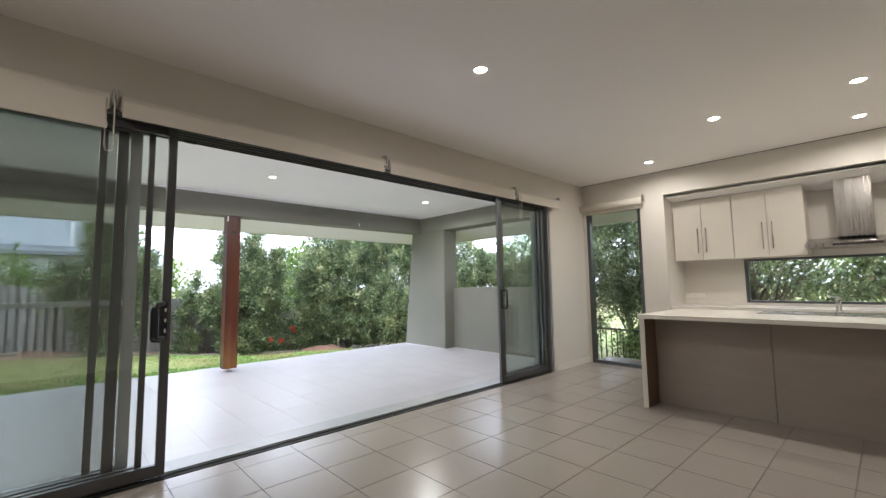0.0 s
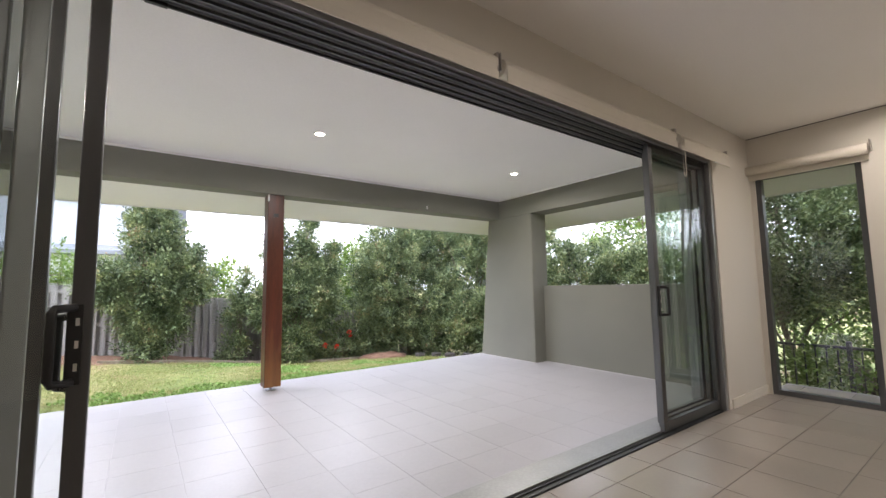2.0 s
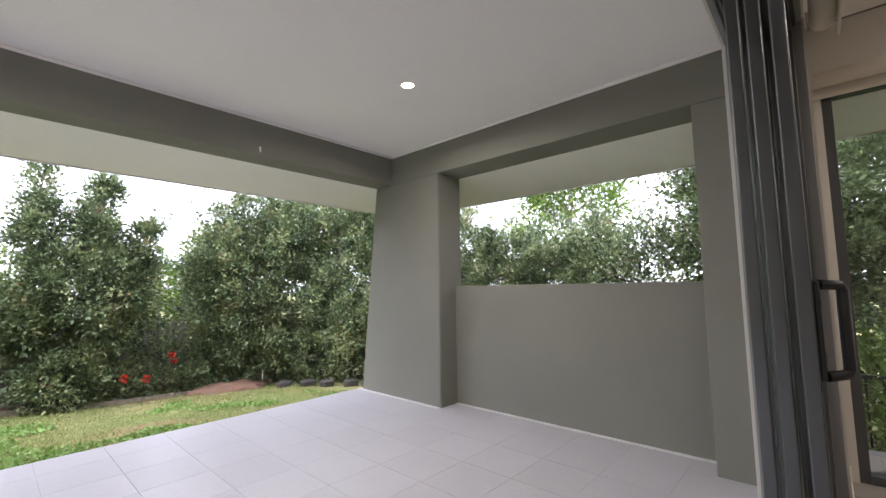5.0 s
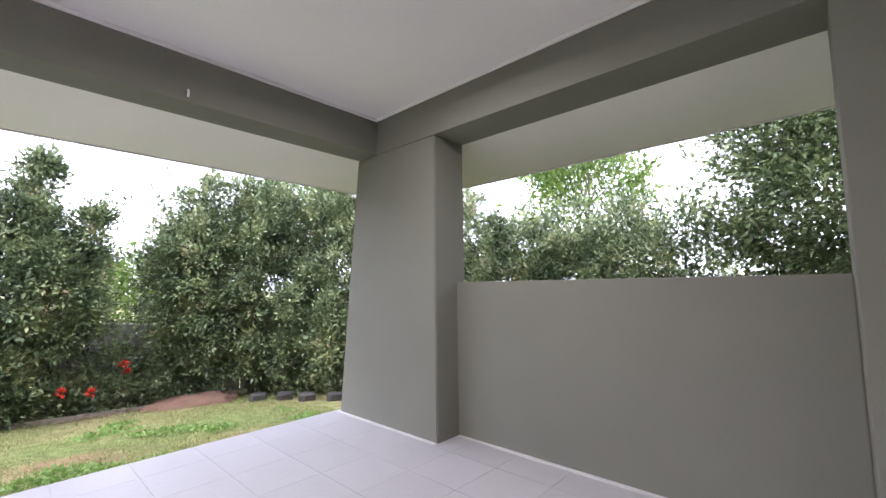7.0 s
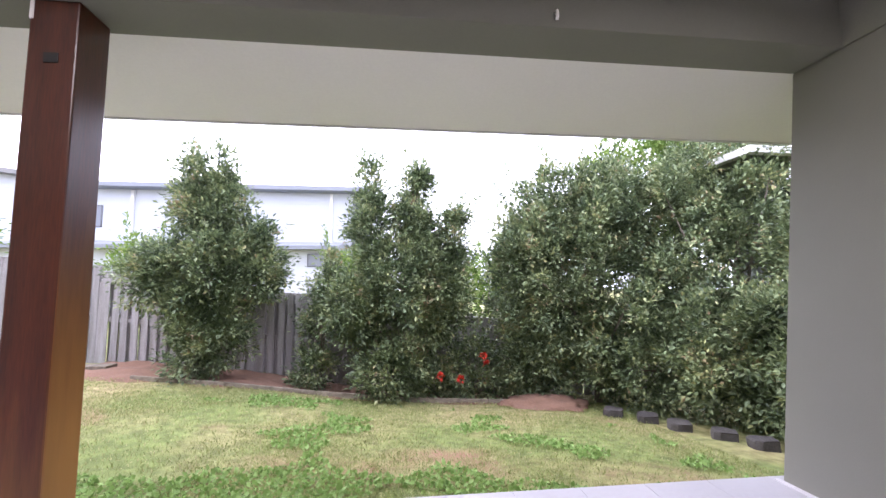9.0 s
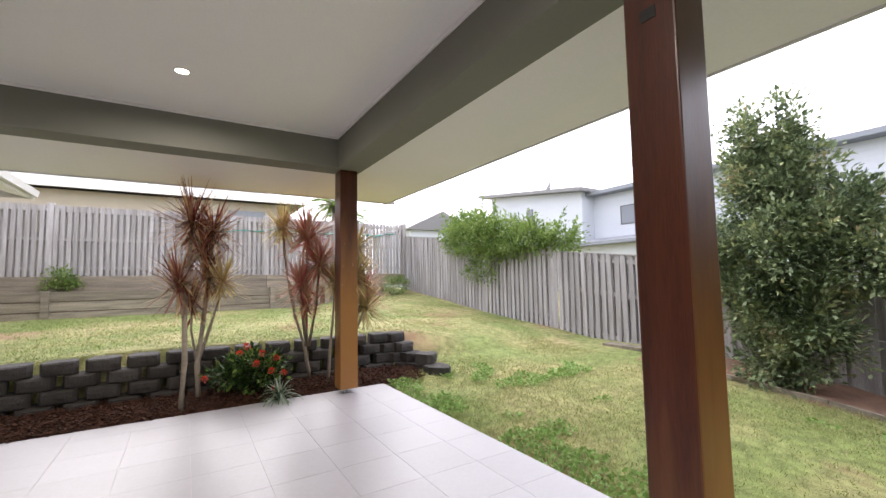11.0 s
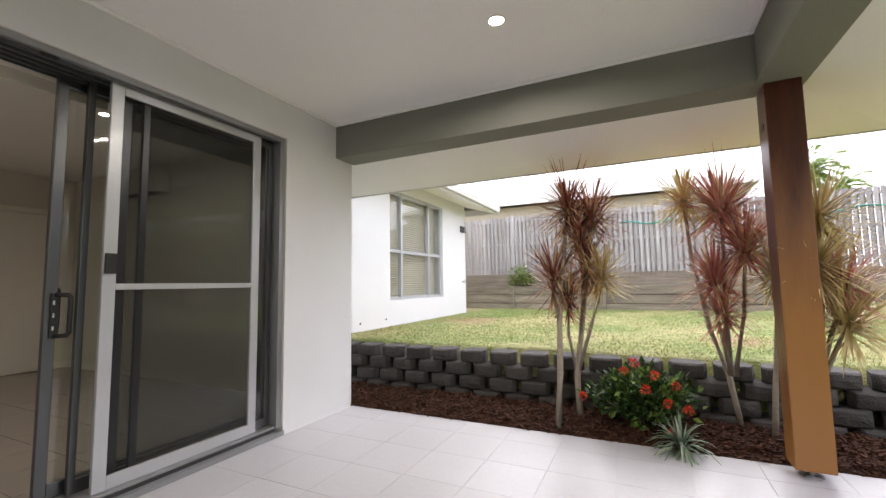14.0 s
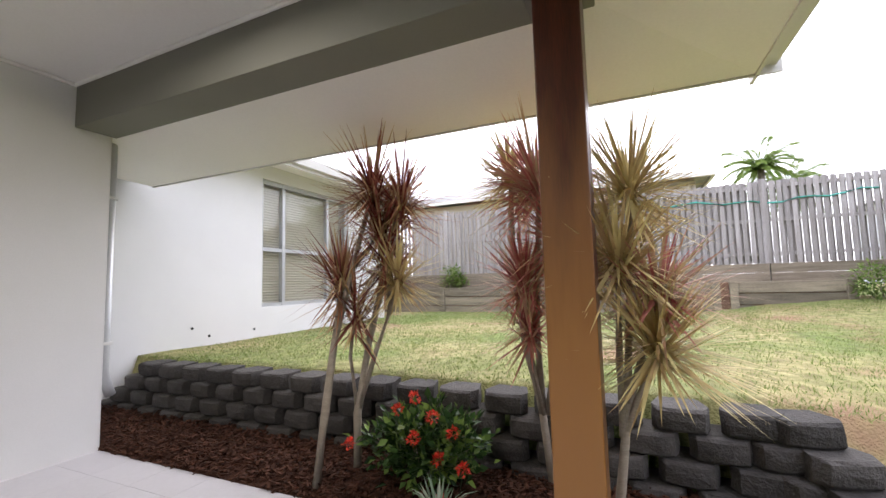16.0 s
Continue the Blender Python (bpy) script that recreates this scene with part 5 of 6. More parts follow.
tree("side_shrub", (8.7, 2.5, -0.5), [(0, 0, 0.5, 0.6, 0.9, 0.5)], 120, 40, 0.08, L_LIGHT, "low bright green shrub outside the tall window", "shrub", seed=37, spread=0.1)
tree("bright_tree", (6.3, 15.5, -0.6), [(0, 0, 1.5, 1.2, 1.0, 1.1), (1.1, 0, 2.3, 0.8, 0.8, 1.1)], 280, 40, 0.13, L_LIGHT, "bright yellow-green tree beyond the fence", "tree", "far trees", seed=41, spread=0.2)
tree("bright_tree", (9.8, 13.6, -0.6), [(0, 0, 3.6, 1.6, 1.4, 1.9), (1.0, -0.4, 4.6, 1.2, 1.0, 1.2)], 380, 40, 0.13, L_LIGHT, "bright yellow-green tree rising behind the hedge", "tree", "far trees", seed=43, spread=0.2)
tree("bright_tree", (12.0, 7.2, -0.6), [(0, 0, 3.4, 1.3, 1.3, 1.5), (0.3, 0.6, 4.6, 1.0, 1.0, 1.0)], 260, 36, 0.12, L_LIGHT, "sparse bright green tree beyond the side hedge", "tree", "far trees", seed=45, spread=0.2)
tree("bright_tree", (2.9, 15.0, -0.6), [(0, 0, 1.4, 0.8, 0.7, 1.2)], 130, 36, 0.11, L_LIGHT, "bright green bush behind the paling fence", "tree", "far trees", seed=48, spread=0.18)
tree("bright_tree", (-0.7, 13.3, 0.0), [(0, 0, 1.2, 0.75, 0.6, 0.95), (0.5, 0, 1.0, 0.5, 0.5, 0.7)], 170, 36, 0.09, L_LIGHT, "leafy green bush rising behind the paling fence", "tree", "far trees", seed=49, spread=0.15)
tree("far_shrub", (12.5, 1.0, -0.6), [(0, 0, 1.4, 1.0, 4.0, 1.4)], 500, 36, 0.12, L_LIGHT, "hedge of light green shrubs across the side boundary", "shrub", "far trees", seed=47, spread=0.2)
tree("climbing_vine", (-4.9, 12.2, gz(-4.9, 11.9) + 0.02), [(-0.6, -0.25, 2.0, 1.7, 0.4, 0.5), (0.8, -0.25, 1.75, 1.2, 0.35, 0.38), (-0.3, -0.36, 1.35, 0.6, 0.2, 0.6), (1.9, 0, 1.7, 0.6, 0.3, 0.22), (-1.6, 0.1, 2.35, 0.9, 0.4, 0.35)],
     420, 40, 0.085, L_LIGHT, "bright green bougainvillea vine spilling over the paling fence", "vine", seed=51, spread=0.12, trunk=0.03)
tree("low_shrub", (5.2, 11.35, gz(5.2, 11.3) - 0.12), [(0, 0, 0.5, 0.55, 0.35, 0.5), (-0.7, 0, 0.35, 0.4, 0.3, 0.35), (0.75, 0.05, 0.42, 0.5, 0.32, 0.42)], 190, 40, 0.068, L_HEDGE, "low hibiscus shrub with red flowers at the fence", "shrub", seed=53, spread=0.1, trunk=0.02)
tree("fence_weed", (-9.7, 2.9, 1.03), [(0, 0, 0.25, 0.12, 0.35, 0.25)], 30, 22, 0.08, L_LIGHT, "small green weed growing on the sleeper wall", "weed", "wall weeds", seed=55, spread=0.07, shoots=0, trunk=0.01, limbs=4)
tree("fence_weed", (-9.2, 11.2, 0.7), [(0, 0, 0.35, 0.35, 0.4, 0.35)], 40, 24, 0.08, L_LIGHT, "small green weed at the fence corner", "weed", "wall weeds", seed=57, spread=0.08, shoots=0, trunk=0.01, limbs=4)


def flower_heads(points, seed, size=0.045, count=40, label="", cat="flower", name="flower_head", group="red flowers"):
    rng = np.random.default_rng(seed)
    for p in points:
        d = rng.normal(size=(count, 3)) + np.array([0, 0, 0.6])
        d /= np.linalg.norm(d, axis=1, keepdims=True)
        base = np.array(p) + d * size * 0.3
        o = leaf_object(name, base - np.array(p), d, size * rng.uniform(0.7, 1.1, count), size * 0.55, L_RED)
        o.location = p
        tagged(o, label, cat, group)


flower_heads([(5.25, 11.0, 0.14), (4.6, 10.85, -0.1), (4.9, 10.9, -0.16), (5.3, 11.02, 0.02)], 3, 0.06, 34, "single red hibiscus flower on the fence shrub", group="hibiscus flowers")

# red-flowered bush and striped lily in the garden bed
IX = (-1.72, 5.98, -0.01)
ix = thing("ixora_bush", IX, "compact dark green bush with clusters of red flowers in the mulch", "bush")
c, base, along = sample_crown([(0, 0.02, 0.24, 0.2, 0.27, 0.21), (0, -0.2, 0.2, 0.14, 0.16, 0.14), (0.0, 0.16, 0.22, 0.16, 0.2, 0.18)], 110, 16, 0.045, 61, 0.4)
k = base[:, 2] > 0.02
rngI = np.random.default_rng(4)
L = 0.062 * rngI.uniform(0.7, 1.25, k.sum())
leaf_object("foliage", base[k], along[k] + np.array([0, 0, 0.25]), L, L * 0.6, L_IXORA, ix)
bm = bmesh.new()
for i in range(16):
    q = Vector(c[i])
    rod(bm, [(q.x * 0.15, q.y * 0.15, -0.03), tuple(q * 0.5), tuple(q)], [0.008, 0.006, 0.003], 5)
part("stems", bm, M_BARK, ix)
for dx, dy, dz in ((0.06, -0.02, 0.5), (0.12, -0.1, 0.44), (0.12, 0.12, 0.42), (0.15, 0.26, 0.36), (0.2, 0.33, 0.2), (0.22, 0.2, 0.24), (0.16, -0.42, 0.22), (0.25, 0.22, 0.05), (0.22, 0.05, 0.33)):
    rngF = np.random.default_rng(int(abs(dx * 1000 + dy * 100)))
    d = rngF.normal(size=(70, 3)) + np.array([0.4, 0, 0.7])
    d /= np.linalg.norm(d, axis=1, keepdims=True)
    b0 = np.array([dx, dy, dz]) + d * 0.026 * rngF.uniform(0.5, 1.2, (70, 1))
    leaf_object("flower_head", b0, d, 0.02 * rngF.uniform(0.6, 1.2, 70), 0.014, L_RED, ix, "cluster of small red flowers")


def blades(name, centre, count, length, width, mat, parent, seed, lo=-0.35, droop=0.22, label="", tail=0.0):
    """A rosette of long narrow arching leaves, four joints each."""
    rng = np.random.default_rng(seed)
    el = np.arcsin(rng.uniform(lo, 0.995, count))
    az = rng.uniform(0, 2 * np.pi, count)
    d = np.stack([np.cos(el) * np.cos(az), np.cos(el) * np.sin(az), np.sin(el)], 1)
    side = np.stack([-np.sin(az), np.cos(az), np.zeros(count)], 1)
    Ln = length * rng.uniform(0.7, 1.15, count)
    base = np.array(centre) + np.array([0, 0, 1.0]) * (0.04 - rng.random((count, 1)) ** 1.4 * max(tail, 0.1))
    V, F = [], []
    prof = ((0.0, 0.35), (0.3, 1.0), (0.65, 0.75), (1.0, 0.04))
    for s, w in prof:
        p = base + d * (Ln * s)[:, None] - np.array([0, 0, 1.0]) * (droop * Ln * s * s * np.cos(el))[:, None]
        V.append(p - side * width * w * 0.5)
        V.append(p + side * width * w * 0.5)
    V = np.stack(V, 1).reshape(-1, 3)
    i = np.arange(count)[:, None] * 8
    F = np.concatenate([i + np.array([2 * j, 2 * j + 1, 2 * j + 3, 2 * j + 2]) for j in range(3)], 1).reshape(-1, 4)
    me = bpy.data.meshes.new(name)
    me.from_pydata(V.tolist(), [], F.tolist())
    me.materials.append(mat)
    o = new(name, me)
    o.parent = parent
    if label:
        o["label"] = label
    return o


def cordyline(at, stems, label, seed):
    """stems: points of each cane from the foot, then the rosette's material, leaf count and length."""
    t = thing("cordyline_plant", at, label, "cordyline", "cordylines in the bed")
    for j, (pts, rad, mat, count, length) in enumerate(stems):
        part("cane", tube(pts, [rad * (1 - 0.5 * i / max(len(pts) - 1, 1)) for i in range(len(pts))], 8), M_CANE, t)
        if mat:
            blades("rosette", pts[-1], int(count * 2.1), length * 1.22, 0.015, mat, t, seed * 10 + j, lo=-0.62, droop=0.04, tail=0.2 if mat is L_CORDY else 0.13)
    return t


cordyline((-1.49, 5.37, -0.01), [
    ([(0, 0, -0.05), (-0.06, 0.02, 0.4), (-0.16, 0.01, 0.8), (-0.36, 0.03, 1.35), (-0.56, 0.06, 1.88)], 0.03, L_CORDY, 150, 0.4),
    ([(-0.16, 0.01, 0.8), (-0.26, -0.04, 1.0), (-0.33, -0.06, 1.22)], 0.018, L_CORDY, 100, 0.36),
    ([(-0.36, 0.03, 1.3), (-0.46, 0.09, 1.45), (-0.52, 0.16, 1.58)], 0.015, L_CORDY, 100, 0.35)], "tall bronze-red cordyline with spiky leaves on a bare cane", 3)
cordyline((-1.7, 5.52, -0.01), [
    ([(0, 0, -0.05), (-0.03, -0.02, 0.35), (-0.1, 0.03, 0.8), (-0.25, 0.08, 1.3), (-0.4, 0.12, 1.8)], 0.03, L_CORDY, 140, 0.4),
    ([(-0.03, -0.02, 0.35), (-0.08, 0.1, 0.75), (-0.14, 0.17, 1.0), (-0.2, 0.2, 1.2)], 0.02, L_CORDY_GOLD, 100, 0.34),
    ([(-0.14, 0.17, 1.0), (-0.2, 0.12, 1.16), (-0.26, 0.06, 1.3)], 0.015, L_CORDY, 90, 0.35),
    ([(-0.03, -0.02, 0.35), (-0.04, -0.08, 0.7), (-0.1, -0.08, 1.0)], 0.016, L_CORDY, 70, 0.3)], "bronze and brown cordyline with several spiky heads", 5)
cordyline((-1.92, 6.7, -0.01), [
    ([(0, 0, -0.05), (-0.06, -0.06, 0.4), (-0.12, -0.16, 0.75), (-0.26, -0.25, 1.4), (-0.36, -0.27, 1.88)], 0.026, L_CORDY_GOLD, 130, 0.33),
    ([(-0.02, -0.05, 0.4), (0.0, -0.06, 0.9), (-0.04, -0.04, 1.35), (-0.08, -0.03, 1.75)], 0.024, L_CORDY_PINK, 190, 0.42),
    ([(-0.02, -0.02, 0.4), (0.02, 0.06, 0.9), (0.0, 0.1, 1.4)], 0.022, L_CORDY_PINK, 190, 0.4),
    ([(-0.02, -0.06, 0.5), (0.02, -0.12, 0.85), (0.0, -0.12, 1.15)], 0.018, L_CORDY_PINK, 140, 0.34),
    ([(0.0, -0.04, 0.4), (0.08, -0.08, 0.7), (0.1, -0.08, 0.9)], 0.014, L_CORDY_PINK, 90, 0.26)], "pink and gold cordyline clump with bare grey canes", 7)
cordyline((-1.75, 6.86, -0.01), [
    ([(0, 0, -0.05), (0.0, 0.03, 0.4), (0.02, 0.06, 0.8), (0.0, 0.09, 1.2)], 0.022, L_CORDY_GOLD, 110, 0.32)], "gold-leaved cordyline beside the hardwood post", 9)
cordyline((-1.53, 7.03, -0.01), [
    ([(0, 0, -0.05), (-0.02, 0.04, 0.25), (-0.03, 0.08, 0.55), (-0.06, 0.12, 1.1), (-0.1, 0.15, 1.58)], 0.024, L_CORDY_GOLD, 130, 0.36),
    ([(-0.03, 0.06, 0.45), (0.0, 0.06, 0.8), (0.02, 0.08, 1.25)], 0.02, L_CORDY_GOLD, 130, 0.38),
    ([(-0.03, 0.06, 0.45), (-0.02, 0.14, 0.65), (-0.01, 0.22, 0.86)], 0.02, L_CORDY_GOLD, 140, 0.38),
    ([(-0.03, 0.09, 0.6), (-0.06, 0.17, 0.85), (-0.08, 0.24, 1.1)], 0.018, L_CORDY_PINK, 110, 0.34)], "golden-brown cordyline with broad spiky heads behind the post", 11)
lily = thing("striped_lily", (-1.36, 6.24, -0.02), "tuft of green and white striped strap leaves in the mulch", "lily")
blades("leaves", (0, 0, 0.0), 100, 0.31, 0.017, L_LILY, lily, 77, lo=0.15, droop=0.7)

# bar fence outside the tall window
bf = thing("bar_fence", (8.25, 2.6, -0.6), "low dark metal bar fence outside the tall window", "fence")
for z in (0.12, 0.95):
    part("rail", box(-0.015, 0.015, -1.6, 1.6, z, z + 0.035, 0.003), M_ALU_DARK, bf)
bar = bpy.data.meshes.new("bar")
bm = boxes([(-0.008, 0.008, -0.008, 0.008, 0.1, 0.97)])
bm.to_mesh(bar)
bm.free()
bar.materials.append(M_ALU_DARK)
for k in range(29):
    shared("bar", bar, bf, pose(0, -1.54 + 0.11 * k, 0))
for y in (-1.6, 0, 1.6):
    part("fence_post", box(-0.025, 0.025, y - 0.025, y + 0.025, -0.1, 1.05, 0.003), M_ALU_DARK, bf)

# palms beyond the far fence
for px, py, pz in ((-17.0, 11.6, 4.9), (-18.5, 12.8, 4.4), (-24.0, 14.6, 4.6)):
    pl = thing("palm_tree", (px, py, 0.5), "green fan of palm fronds rising behind the far fence", "palm tree", "palms")
    part("trunk", tube([(0, 0, -0.3), (0, 0, pz - 0.5)], [0.14, 0.1], 10), M_BARK, pl)
    for j in range(26):
        a, up = j * 2.4, 1.5 - 0.06 * j
        pts = [Vector((math.cos(a) * r, math.sin(a) * r, pz - 0.5 + up * r - 0.7 * r * r)) for r in (0, 0.28, 0.55, 0.83, 1.1)]
        b0, dd = [], []
        for p, q in zip(pts, pts[1:]):
            for s in np.linspace(0, 1, 36):
                for sg in (-1, 1):
                    w = Vector((-math.sin(a), math.cos(a), 0)) * sg
                    b0.append(p.lerp(q, s))
                    dd.append((q - p).normalized() * 0.5 + w * 0.8 + Vector((0, 0, -0.4)))
        frond = leaf_object("frond", np.array(b0), np.array(dd), 0.22, 0.014, L_LIGHT, pl)
        part("rachis", tube(pts, [0.018, 0.015, 0.012, 0.008, 0.004], 6), L_LIGHT, frond)

# ---- neighbouring houses ----
nh = thing("neighbour_house", (-4.5, 24.0, -1.0), "white two-storey weatherboard house beyond the back fence", "house", "neighbouring houses")
def np_(n, bm, mat, label="", parent=None):
    bmesh.ops.translate(bm, vec=(4.5, -24.0, 1.0), verts=bm.verts)
    return part(n, bm, mat, parent or nh, label)
np_("wall", boxes([(-20.0, -12.0, 24.0, 32.0, -1, 6.0), (-12.0, 2.0, 25.0, 33.0, -1, 5.7)]), M_CLAD)
for z in np.arange(3.6, 5.9, 0.2):
    np_("weatherboard", box(-20.0, -12.0, 23.985, 24.0, z, z + 0.17), M_CLAD)
for z in np.arange(3.1, 5.5, 0.2):
    np_("weatherboard", box(-12.0, 2.0, 24.985, 25.0, z, z + 0.17), M_CLAD)
np_("roof", prism([(-20.8, 7.0), (-20.8, 7.2), (-11.6, 6.05), (-11.6, 5.85)], "y", 23.4, 32.5), M_ROOF)
np_("gable_wall", prism([(-20.0, 5.9), (-20.0, 6.95), (-12.0, 5.95), (-12.0, 5.9)], "y", 24.0, 24.3), M_CLAD)
np_("roof", prism([(24.3, 5.65), (24.3, 5.85), (29.0, 6.9), (33.6, 5.85), (33.6, 5.65)], "x", -12.0, 2.6), M_ROOF_DK)
np_("lower_roof", prism([(22.0, 2.7), (22.0, 2.85), (25.0, 3.3), (25.0, 2.7)], "x", -19.5, 1.6), M_ROOF_DK)
np_("lower_wall", box(-19.0, 1.4, 22.6, 24.0, -1, 2.75), M_CLAD)
for x in (-8.0, 0.8):
    np_("downpipe", box(x, x + 0.12, 24.85, 24.98, 2.9, 5.6), M_GUTTER)
np_("brick_pier", box(1.9, 2.7, 24.6, 25.4, -1, 5.5), M_PIER, "grey brick corner pier")
for x0, x1, z0, z1, y in ((-16.3, -15.8, 4.6, 5.5, 23.98), (-18.9, -18.3, 4.6, 5.2, 23.98), (-10.3, -9.2, 3.9, 4.9, 24.98), (-5.2, -4.0, 3.9, 4.9, 24.98), (0.3, 1.3, 2.0, 2.55, 22.58)):
    w = np_("window", boxes([(x0, x1, y - 0.04, y, z0, z0 + 0.05), (x0, x1, y - 0.04, y, z1 - 0.05, z1), (x0, x0 + 0.05, y - 0.04, y, z0, z1), (x1 - 0.05, x1, y - 0.04, y, z0, z1)]), M_ALU)
    np_("pane", box(x0 + 0.05, x1 - 0.05, y - 0.02, y - 0.005, z0 + 0.05, z1 - 0.05), M_ROOF_DK, "", w)
dish = thing("satellite_dish", (-14.6, 24.3, 6.3), "dark satellite dish on the neighbour's roof", "satellite dish")
part("bowl", tube([(0, 0, 0.35), (-0.05, -0.06, 0.38), (-0.07, -0.1, 0.4)], [0.05, 0.28, 0.36], 18), M_PIER, dish)
part("mast", tube([(0, 0, 0), (0, 0, 0.35)], 0.03, 8), M_GALV, dish)
wh = thing("neighbour_house", (-18.0, 4.0, 0.0), "low cream brick house with a pale metal hip roof", "house", "neighbouring houses")
def wp_(n, bm, mat, label="", parent=None):
    bmesh.ops.translate(bm, vec=(18.0, -4.0, 0), verts=bm.verts)
    return part(n, bm, mat, parent or wh, label)
wp_("wall", box(-27.0, -18.4, -3.0, 9.8, 0.5, 5.0), M_CREAM)
bm = bmesh.new()
v = [bm.verts.new(p) for p in ((-17.9, -4.0, 5.1), (-17.9, 10.3, 5.1), (-28.0, 10.3, 5.1), (-28.0, -4.0, 5.1), (-22.5, 1.0, 7.0), (-22.5, 6.0, 7.0))]
for f in ((0, 1, 5, 4), (1, 2, 5), (2, 3, 4, 5), (3, 0, 4), (0, 3, 2, 1)):
    bm.faces.new([v[i] for i in f])
bmesh.ops.recalc_face_normals(bm, faces=bm.faces)
wp_("roof", bm, M_ROOF)
wp_("gutter", boxes([(-17.9, -17.78, -4.0, 10.3, 5.0, 5.14), (-28.0, -17.78, 10.3, 10.42, 5.0, 5.14)]), M_GUTTER)
wp_("window", box(-18.42, -18.38, 7.0, 8.6, 3.4, 4.6), M_ROOF_DK)
fh = thing("neighbour_house", (-30.0, 24.0, 0.0), "distant pale grey house roof beyond the fence corner", "house", "neighbouring houses")
for n, bm, mat in (("wall", box(-5.0, 3.0, -3.0, 3.0, 0, 5.4), M_CLAD), ("roof", prism([(-3.6, 5.3), (0, 7.0), (3.6, 5.3)], "x", -5.4, 3.4), M_ROOF)):
    part(n, bm, mat, fh)
eg = thing("neighbour_eave", (8.72, 9.9, 2.96), "white gutter corner of a neighbouring roof above the hedge", "gutter")
part("gutter", boxes([(0, 1.1, 0, 0.12, 0, 0.1), (0, 0.12, 0.12, 1.2, 0, 0.1)], 0.006), M_GUTTER, eg)
part("roof_sheet", boxes([(0.12, 1.1, 0.12, 1.2, 0.06, 0.1)]), M_ROOF, eg)
part("wall", boxes([(0.7, 1.05, 0.7, 1.15, -3.5, 0.06)]), M_CLAD, eg)

# ---- grass, clover, mulch chips ----
def scatter(n, seed, x0, x1, y0, y1):
    rng = np.random.default_rng(seed)
    return rng.uniform(x0, x1, n), rng.uniform(y0, y1, n), rng


def sprinkle(name, n, seed, area, length, width, mat, label, category, tilt=0.5, mask=None, lift=0.0):
    x, y, rng = scatter(n, seed, *area)
    if mask is not None:
        k = np.array([mask(a, b) for a, b in zip(x, y)]) > rng.random(n)
        x, y = x[k], y[k]
    z = np.array([ground_z(a, b) for a, b in zip(x, y)]) + lift
    base = np.stack([x, y, z], 1)
    along = rng.normal(size=(len(x), 3)) * tilt + np.array([0, 0, 1.0])
    L = length * rng.uniform(0.5, 1.3, len(x))
    o = leaf_object(name, base, along, L, width, mat)
    return tagged(o, label, category, kind="stuff")


def patchy(a, b):
    return 0.25 + 1.1 * max(0.0, 0.35 + noise.noise((a * 0.75, b * 0.75, 2.0)) + 0.5 * noise.noise((a * 2.6, b * 2.6, 5.0)))


def off_patio(a, b):
    return patchy(a, b) if (b > 7.45 or a < -2.3) else 0


sprinkle("grass", 120000, 5, (-2.3, 7.0, 7.42, 10.95), 0.034, 0.006, L_GRASS, "short patchy lawn grass beside the patio", "grass", 0.6, off_patio)
sprinkle("grass", 80000, 6, (-9.2, -2.3, 2.1, 11.8), 0.034, 0.007, L_GRASS_UP, "short lawn grass on the upper terrace", "grass", 0.6, off_patio)


def weedy(a, b):
    near = max(0.0, 1 - (b - 7.45) / 1.1)
    k = noise.noise((a * 1.1 + 7, b * 1.1, 9.0)) + 0.45 * noise.noise((a * 3.1, b * 3.1, 4.0)) + 0.35 * near
    return 1.0 if k > 0.3 else 0.0


sprinkle("clover", 36000, 7, (-1.5, 6.6, 7.45, 10.6), 0.04, 0.034, L_CLOVER, "patches of clover and broad-leaved weeds in the lawn", "weeds", 1.6, weedy, 0.02)

rng8 = np.random.default_rng(8)
NCH = 7000
cx, cy = rng8.uniform(-2.1, -1.385, NCH), rng8.uniform(2.1, 8.0, NCH)
cz = -0.005 + rng8.uniform(0.0, 0.028, NCH) - 0.06 * np.maximum(cx + 1.645, 0) / 0.275
size = np.stack([rng8.uniform(0.006, 0.014, NCH), rng8.uniform(0.014, 0.042, NCH), rng8.uniform(0.003, 0.007, NCH)], 1)
corner = np.array([(a, b, c) for a in (-1, 1) for b in (-1, 1) for c in (-1, 1)], float) * 0.5
V = corner[None] * size[:, None] * 1.4
ang, tl = rng8.uniform(0, 2 * np.pi, NCH), rng8.normal(0, 0.35, NCH)
ca, sa, ct, st = np.cos(ang), np.sin(ang), np.cos(tl), np.sin(tl)
y1, z1 = V[..., 1] * ct[:, None] - V[..., 2] * st[:, None], V[..., 1] * st[:, None] + V[..., 2] * ct[:, None]
V = np.stack([V[..., 0] * ca[:, None] - y1 * sa[:, None] + cx[:, None], V[..., 0] * sa[:, None] + y1 * ca[:, None] + cy[:, None], z1 + cz[:, None]], -1).reshape(-1, 3)
quad = np.array([(0, 1, 3, 2), (4, 6, 7, 5), (0, 4, 5, 1), (2, 3, 7, 6), (0, 2, 6, 4), (1, 5, 7, 3)])
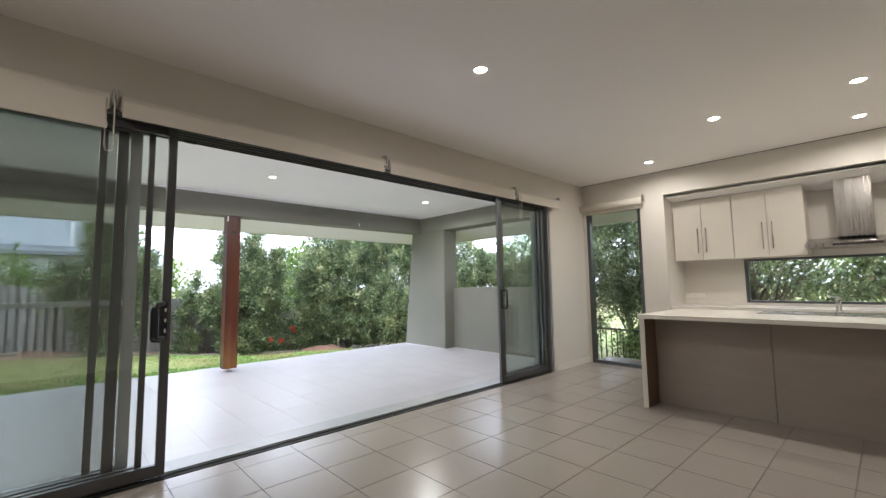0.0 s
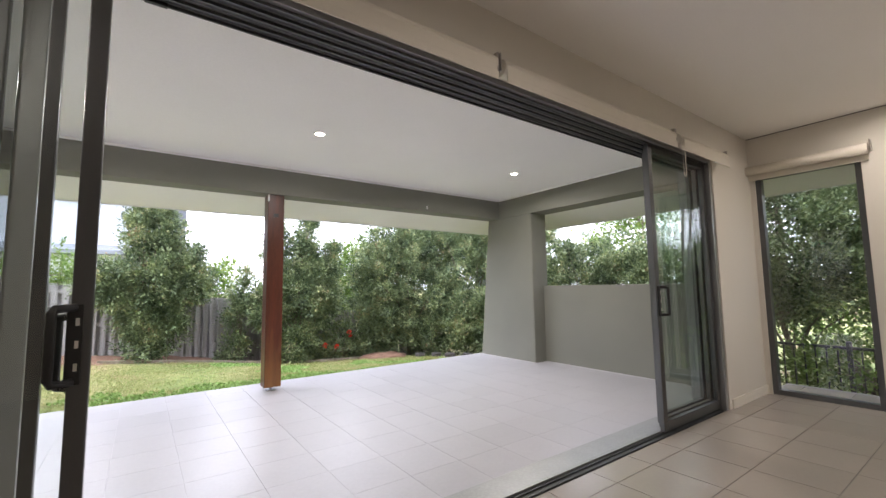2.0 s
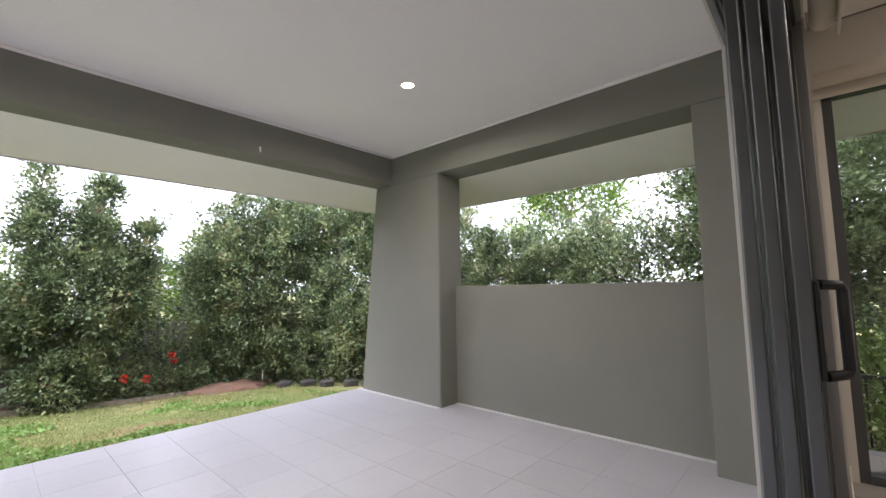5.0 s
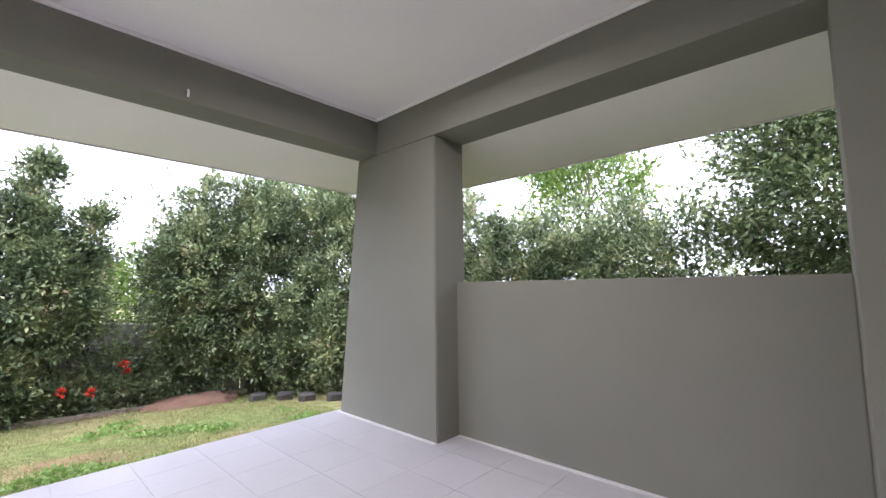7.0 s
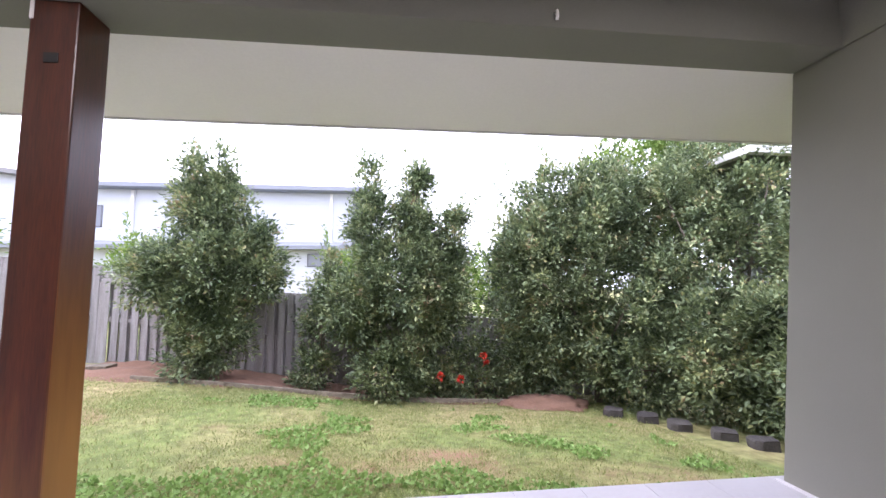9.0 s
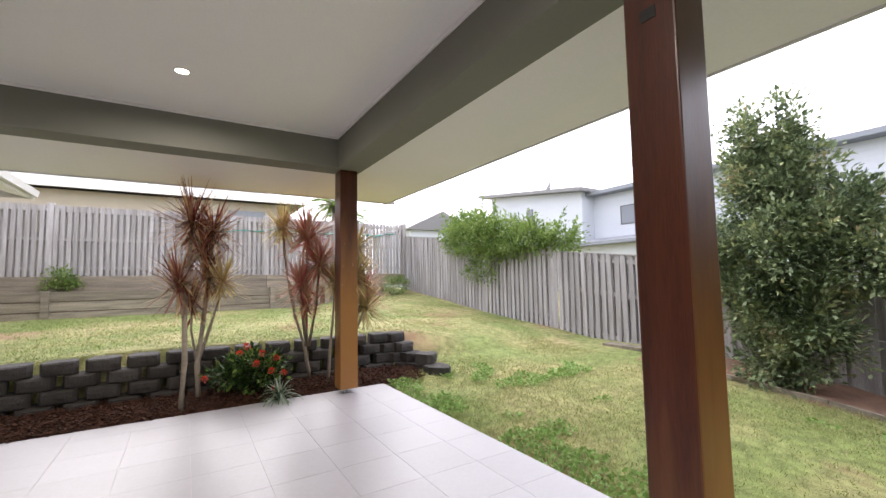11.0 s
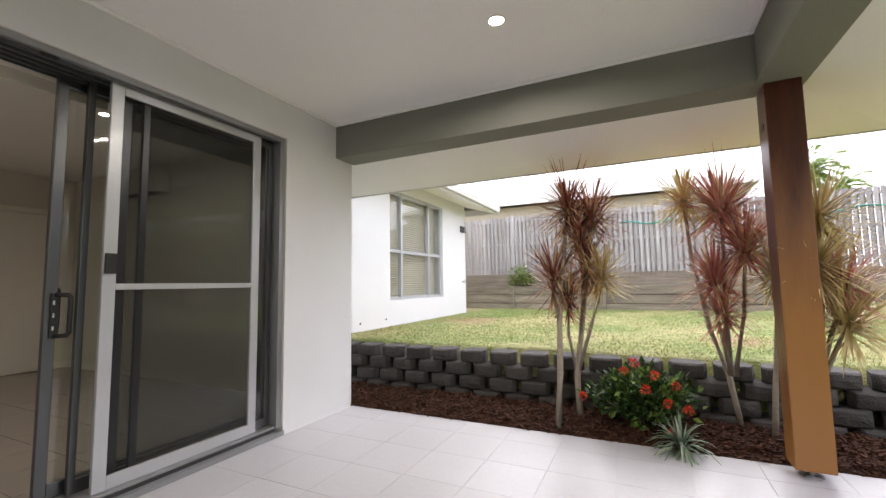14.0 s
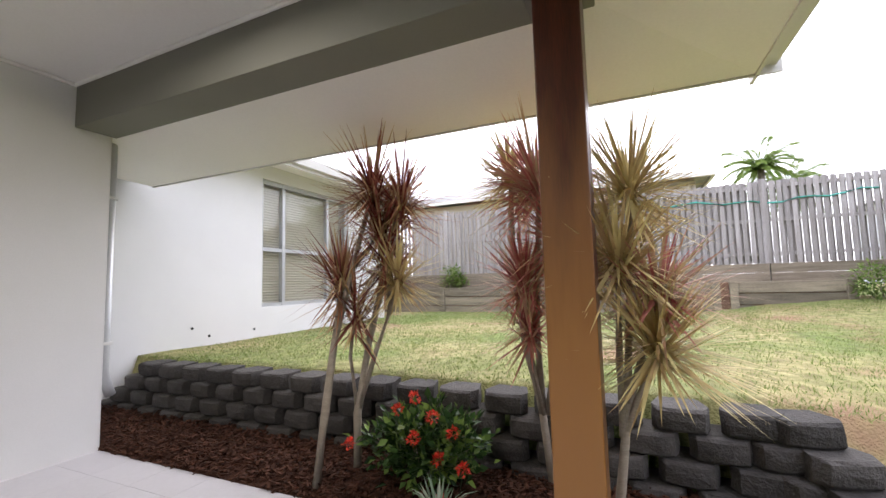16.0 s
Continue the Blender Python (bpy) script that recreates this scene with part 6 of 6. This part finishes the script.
F = (np.arange(NCH)[:, None, None] * 8 + quad[None]).reshape(-1, 4)
me = bpy.data.meshes.new("mulch_chips")
me.from_pydata(V.tolist(), [], F.tolist())
me.materials.append(M_CHIP)
tagged(new("mulch_chips", me), "loose dark bark chips on the garden bed", "mulch", kind="stuff")

# ---- floor tiles ----
def tile_mesh(w, d, t, mat):
    bm = box(-w / 2, w / 2, -d / 2, d / 2, -t, 0)
    me = bpy.data.meshes.new("tile")
    bm.to_mesh(me)
    bm.free()
    me.materials.append(mat)
    return me


def tile_field(owner, x_lines, y_lines, area, z, gap, mat, near):
    """Tiles between joint lines; whole ones share a mesh, cut ones get their own; those outside near are joined."""
    cache, rest = {}, bmesh.new()
    ax0, ax1, ay0, ay1 = area
    for a, b in zip(x_lines, x_lines[1:]):
        for c, d in zip(y_lines, y_lines[1:]):
            x0, x1, y0, y1 = max(a, ax0), min(b, ax1), max(c, ay0), min(d, ay1)
            if x1 - x0 < 0.02 or y1 - y0 < 0.02:
                continue
            w, h = round(x1 - x0 - gap, 3), round(y1 - y0 - gap, 3)
            mx, my = (x0 + x1) / 2, (y0 + y1) / 2
            if near(mx, my):
                if (w, h) not in cache:
                    cache[(w, h)] = tile_mesh(w, h, 0.008, mat)
                shared("tile", cache[(w, h)], owner, pose(mx, my, z))
            else:
                add_box(rest, mx - w / 2, mx + w / 2, my - h / 2, my + h / 2, z - 0.008, z)
    if len(rest.verts):
        tagged(part("tiles", rest, mat, owner), kind="stuff")


TI = 0.412
TF = 0.4215
tile_field(floor, [1.377 - TF * 7 + TF * k for k in range(23)], [2.827 - TF * 12 + TF * k for k in range(14)], (WX1, 7.3, SY, NY0 + 0.012), 0.0, 0.005, M_TILE_IN,
           lambda x, y: 0.4 < x < 6.7 and y > -0.9 and not (x > 4.95 and y < 1.3))
tile_field(patio, [-0.28 - TI * 3 + TI * k for k in range(21)], [5.85 - TI * 7 + TI * k for k in range(13)], (-1.385, 6.73, NY1 + 0.02, 7.425), OUT_Z, 0.002, M_TILE_OUT,
           lambda x, y: True)
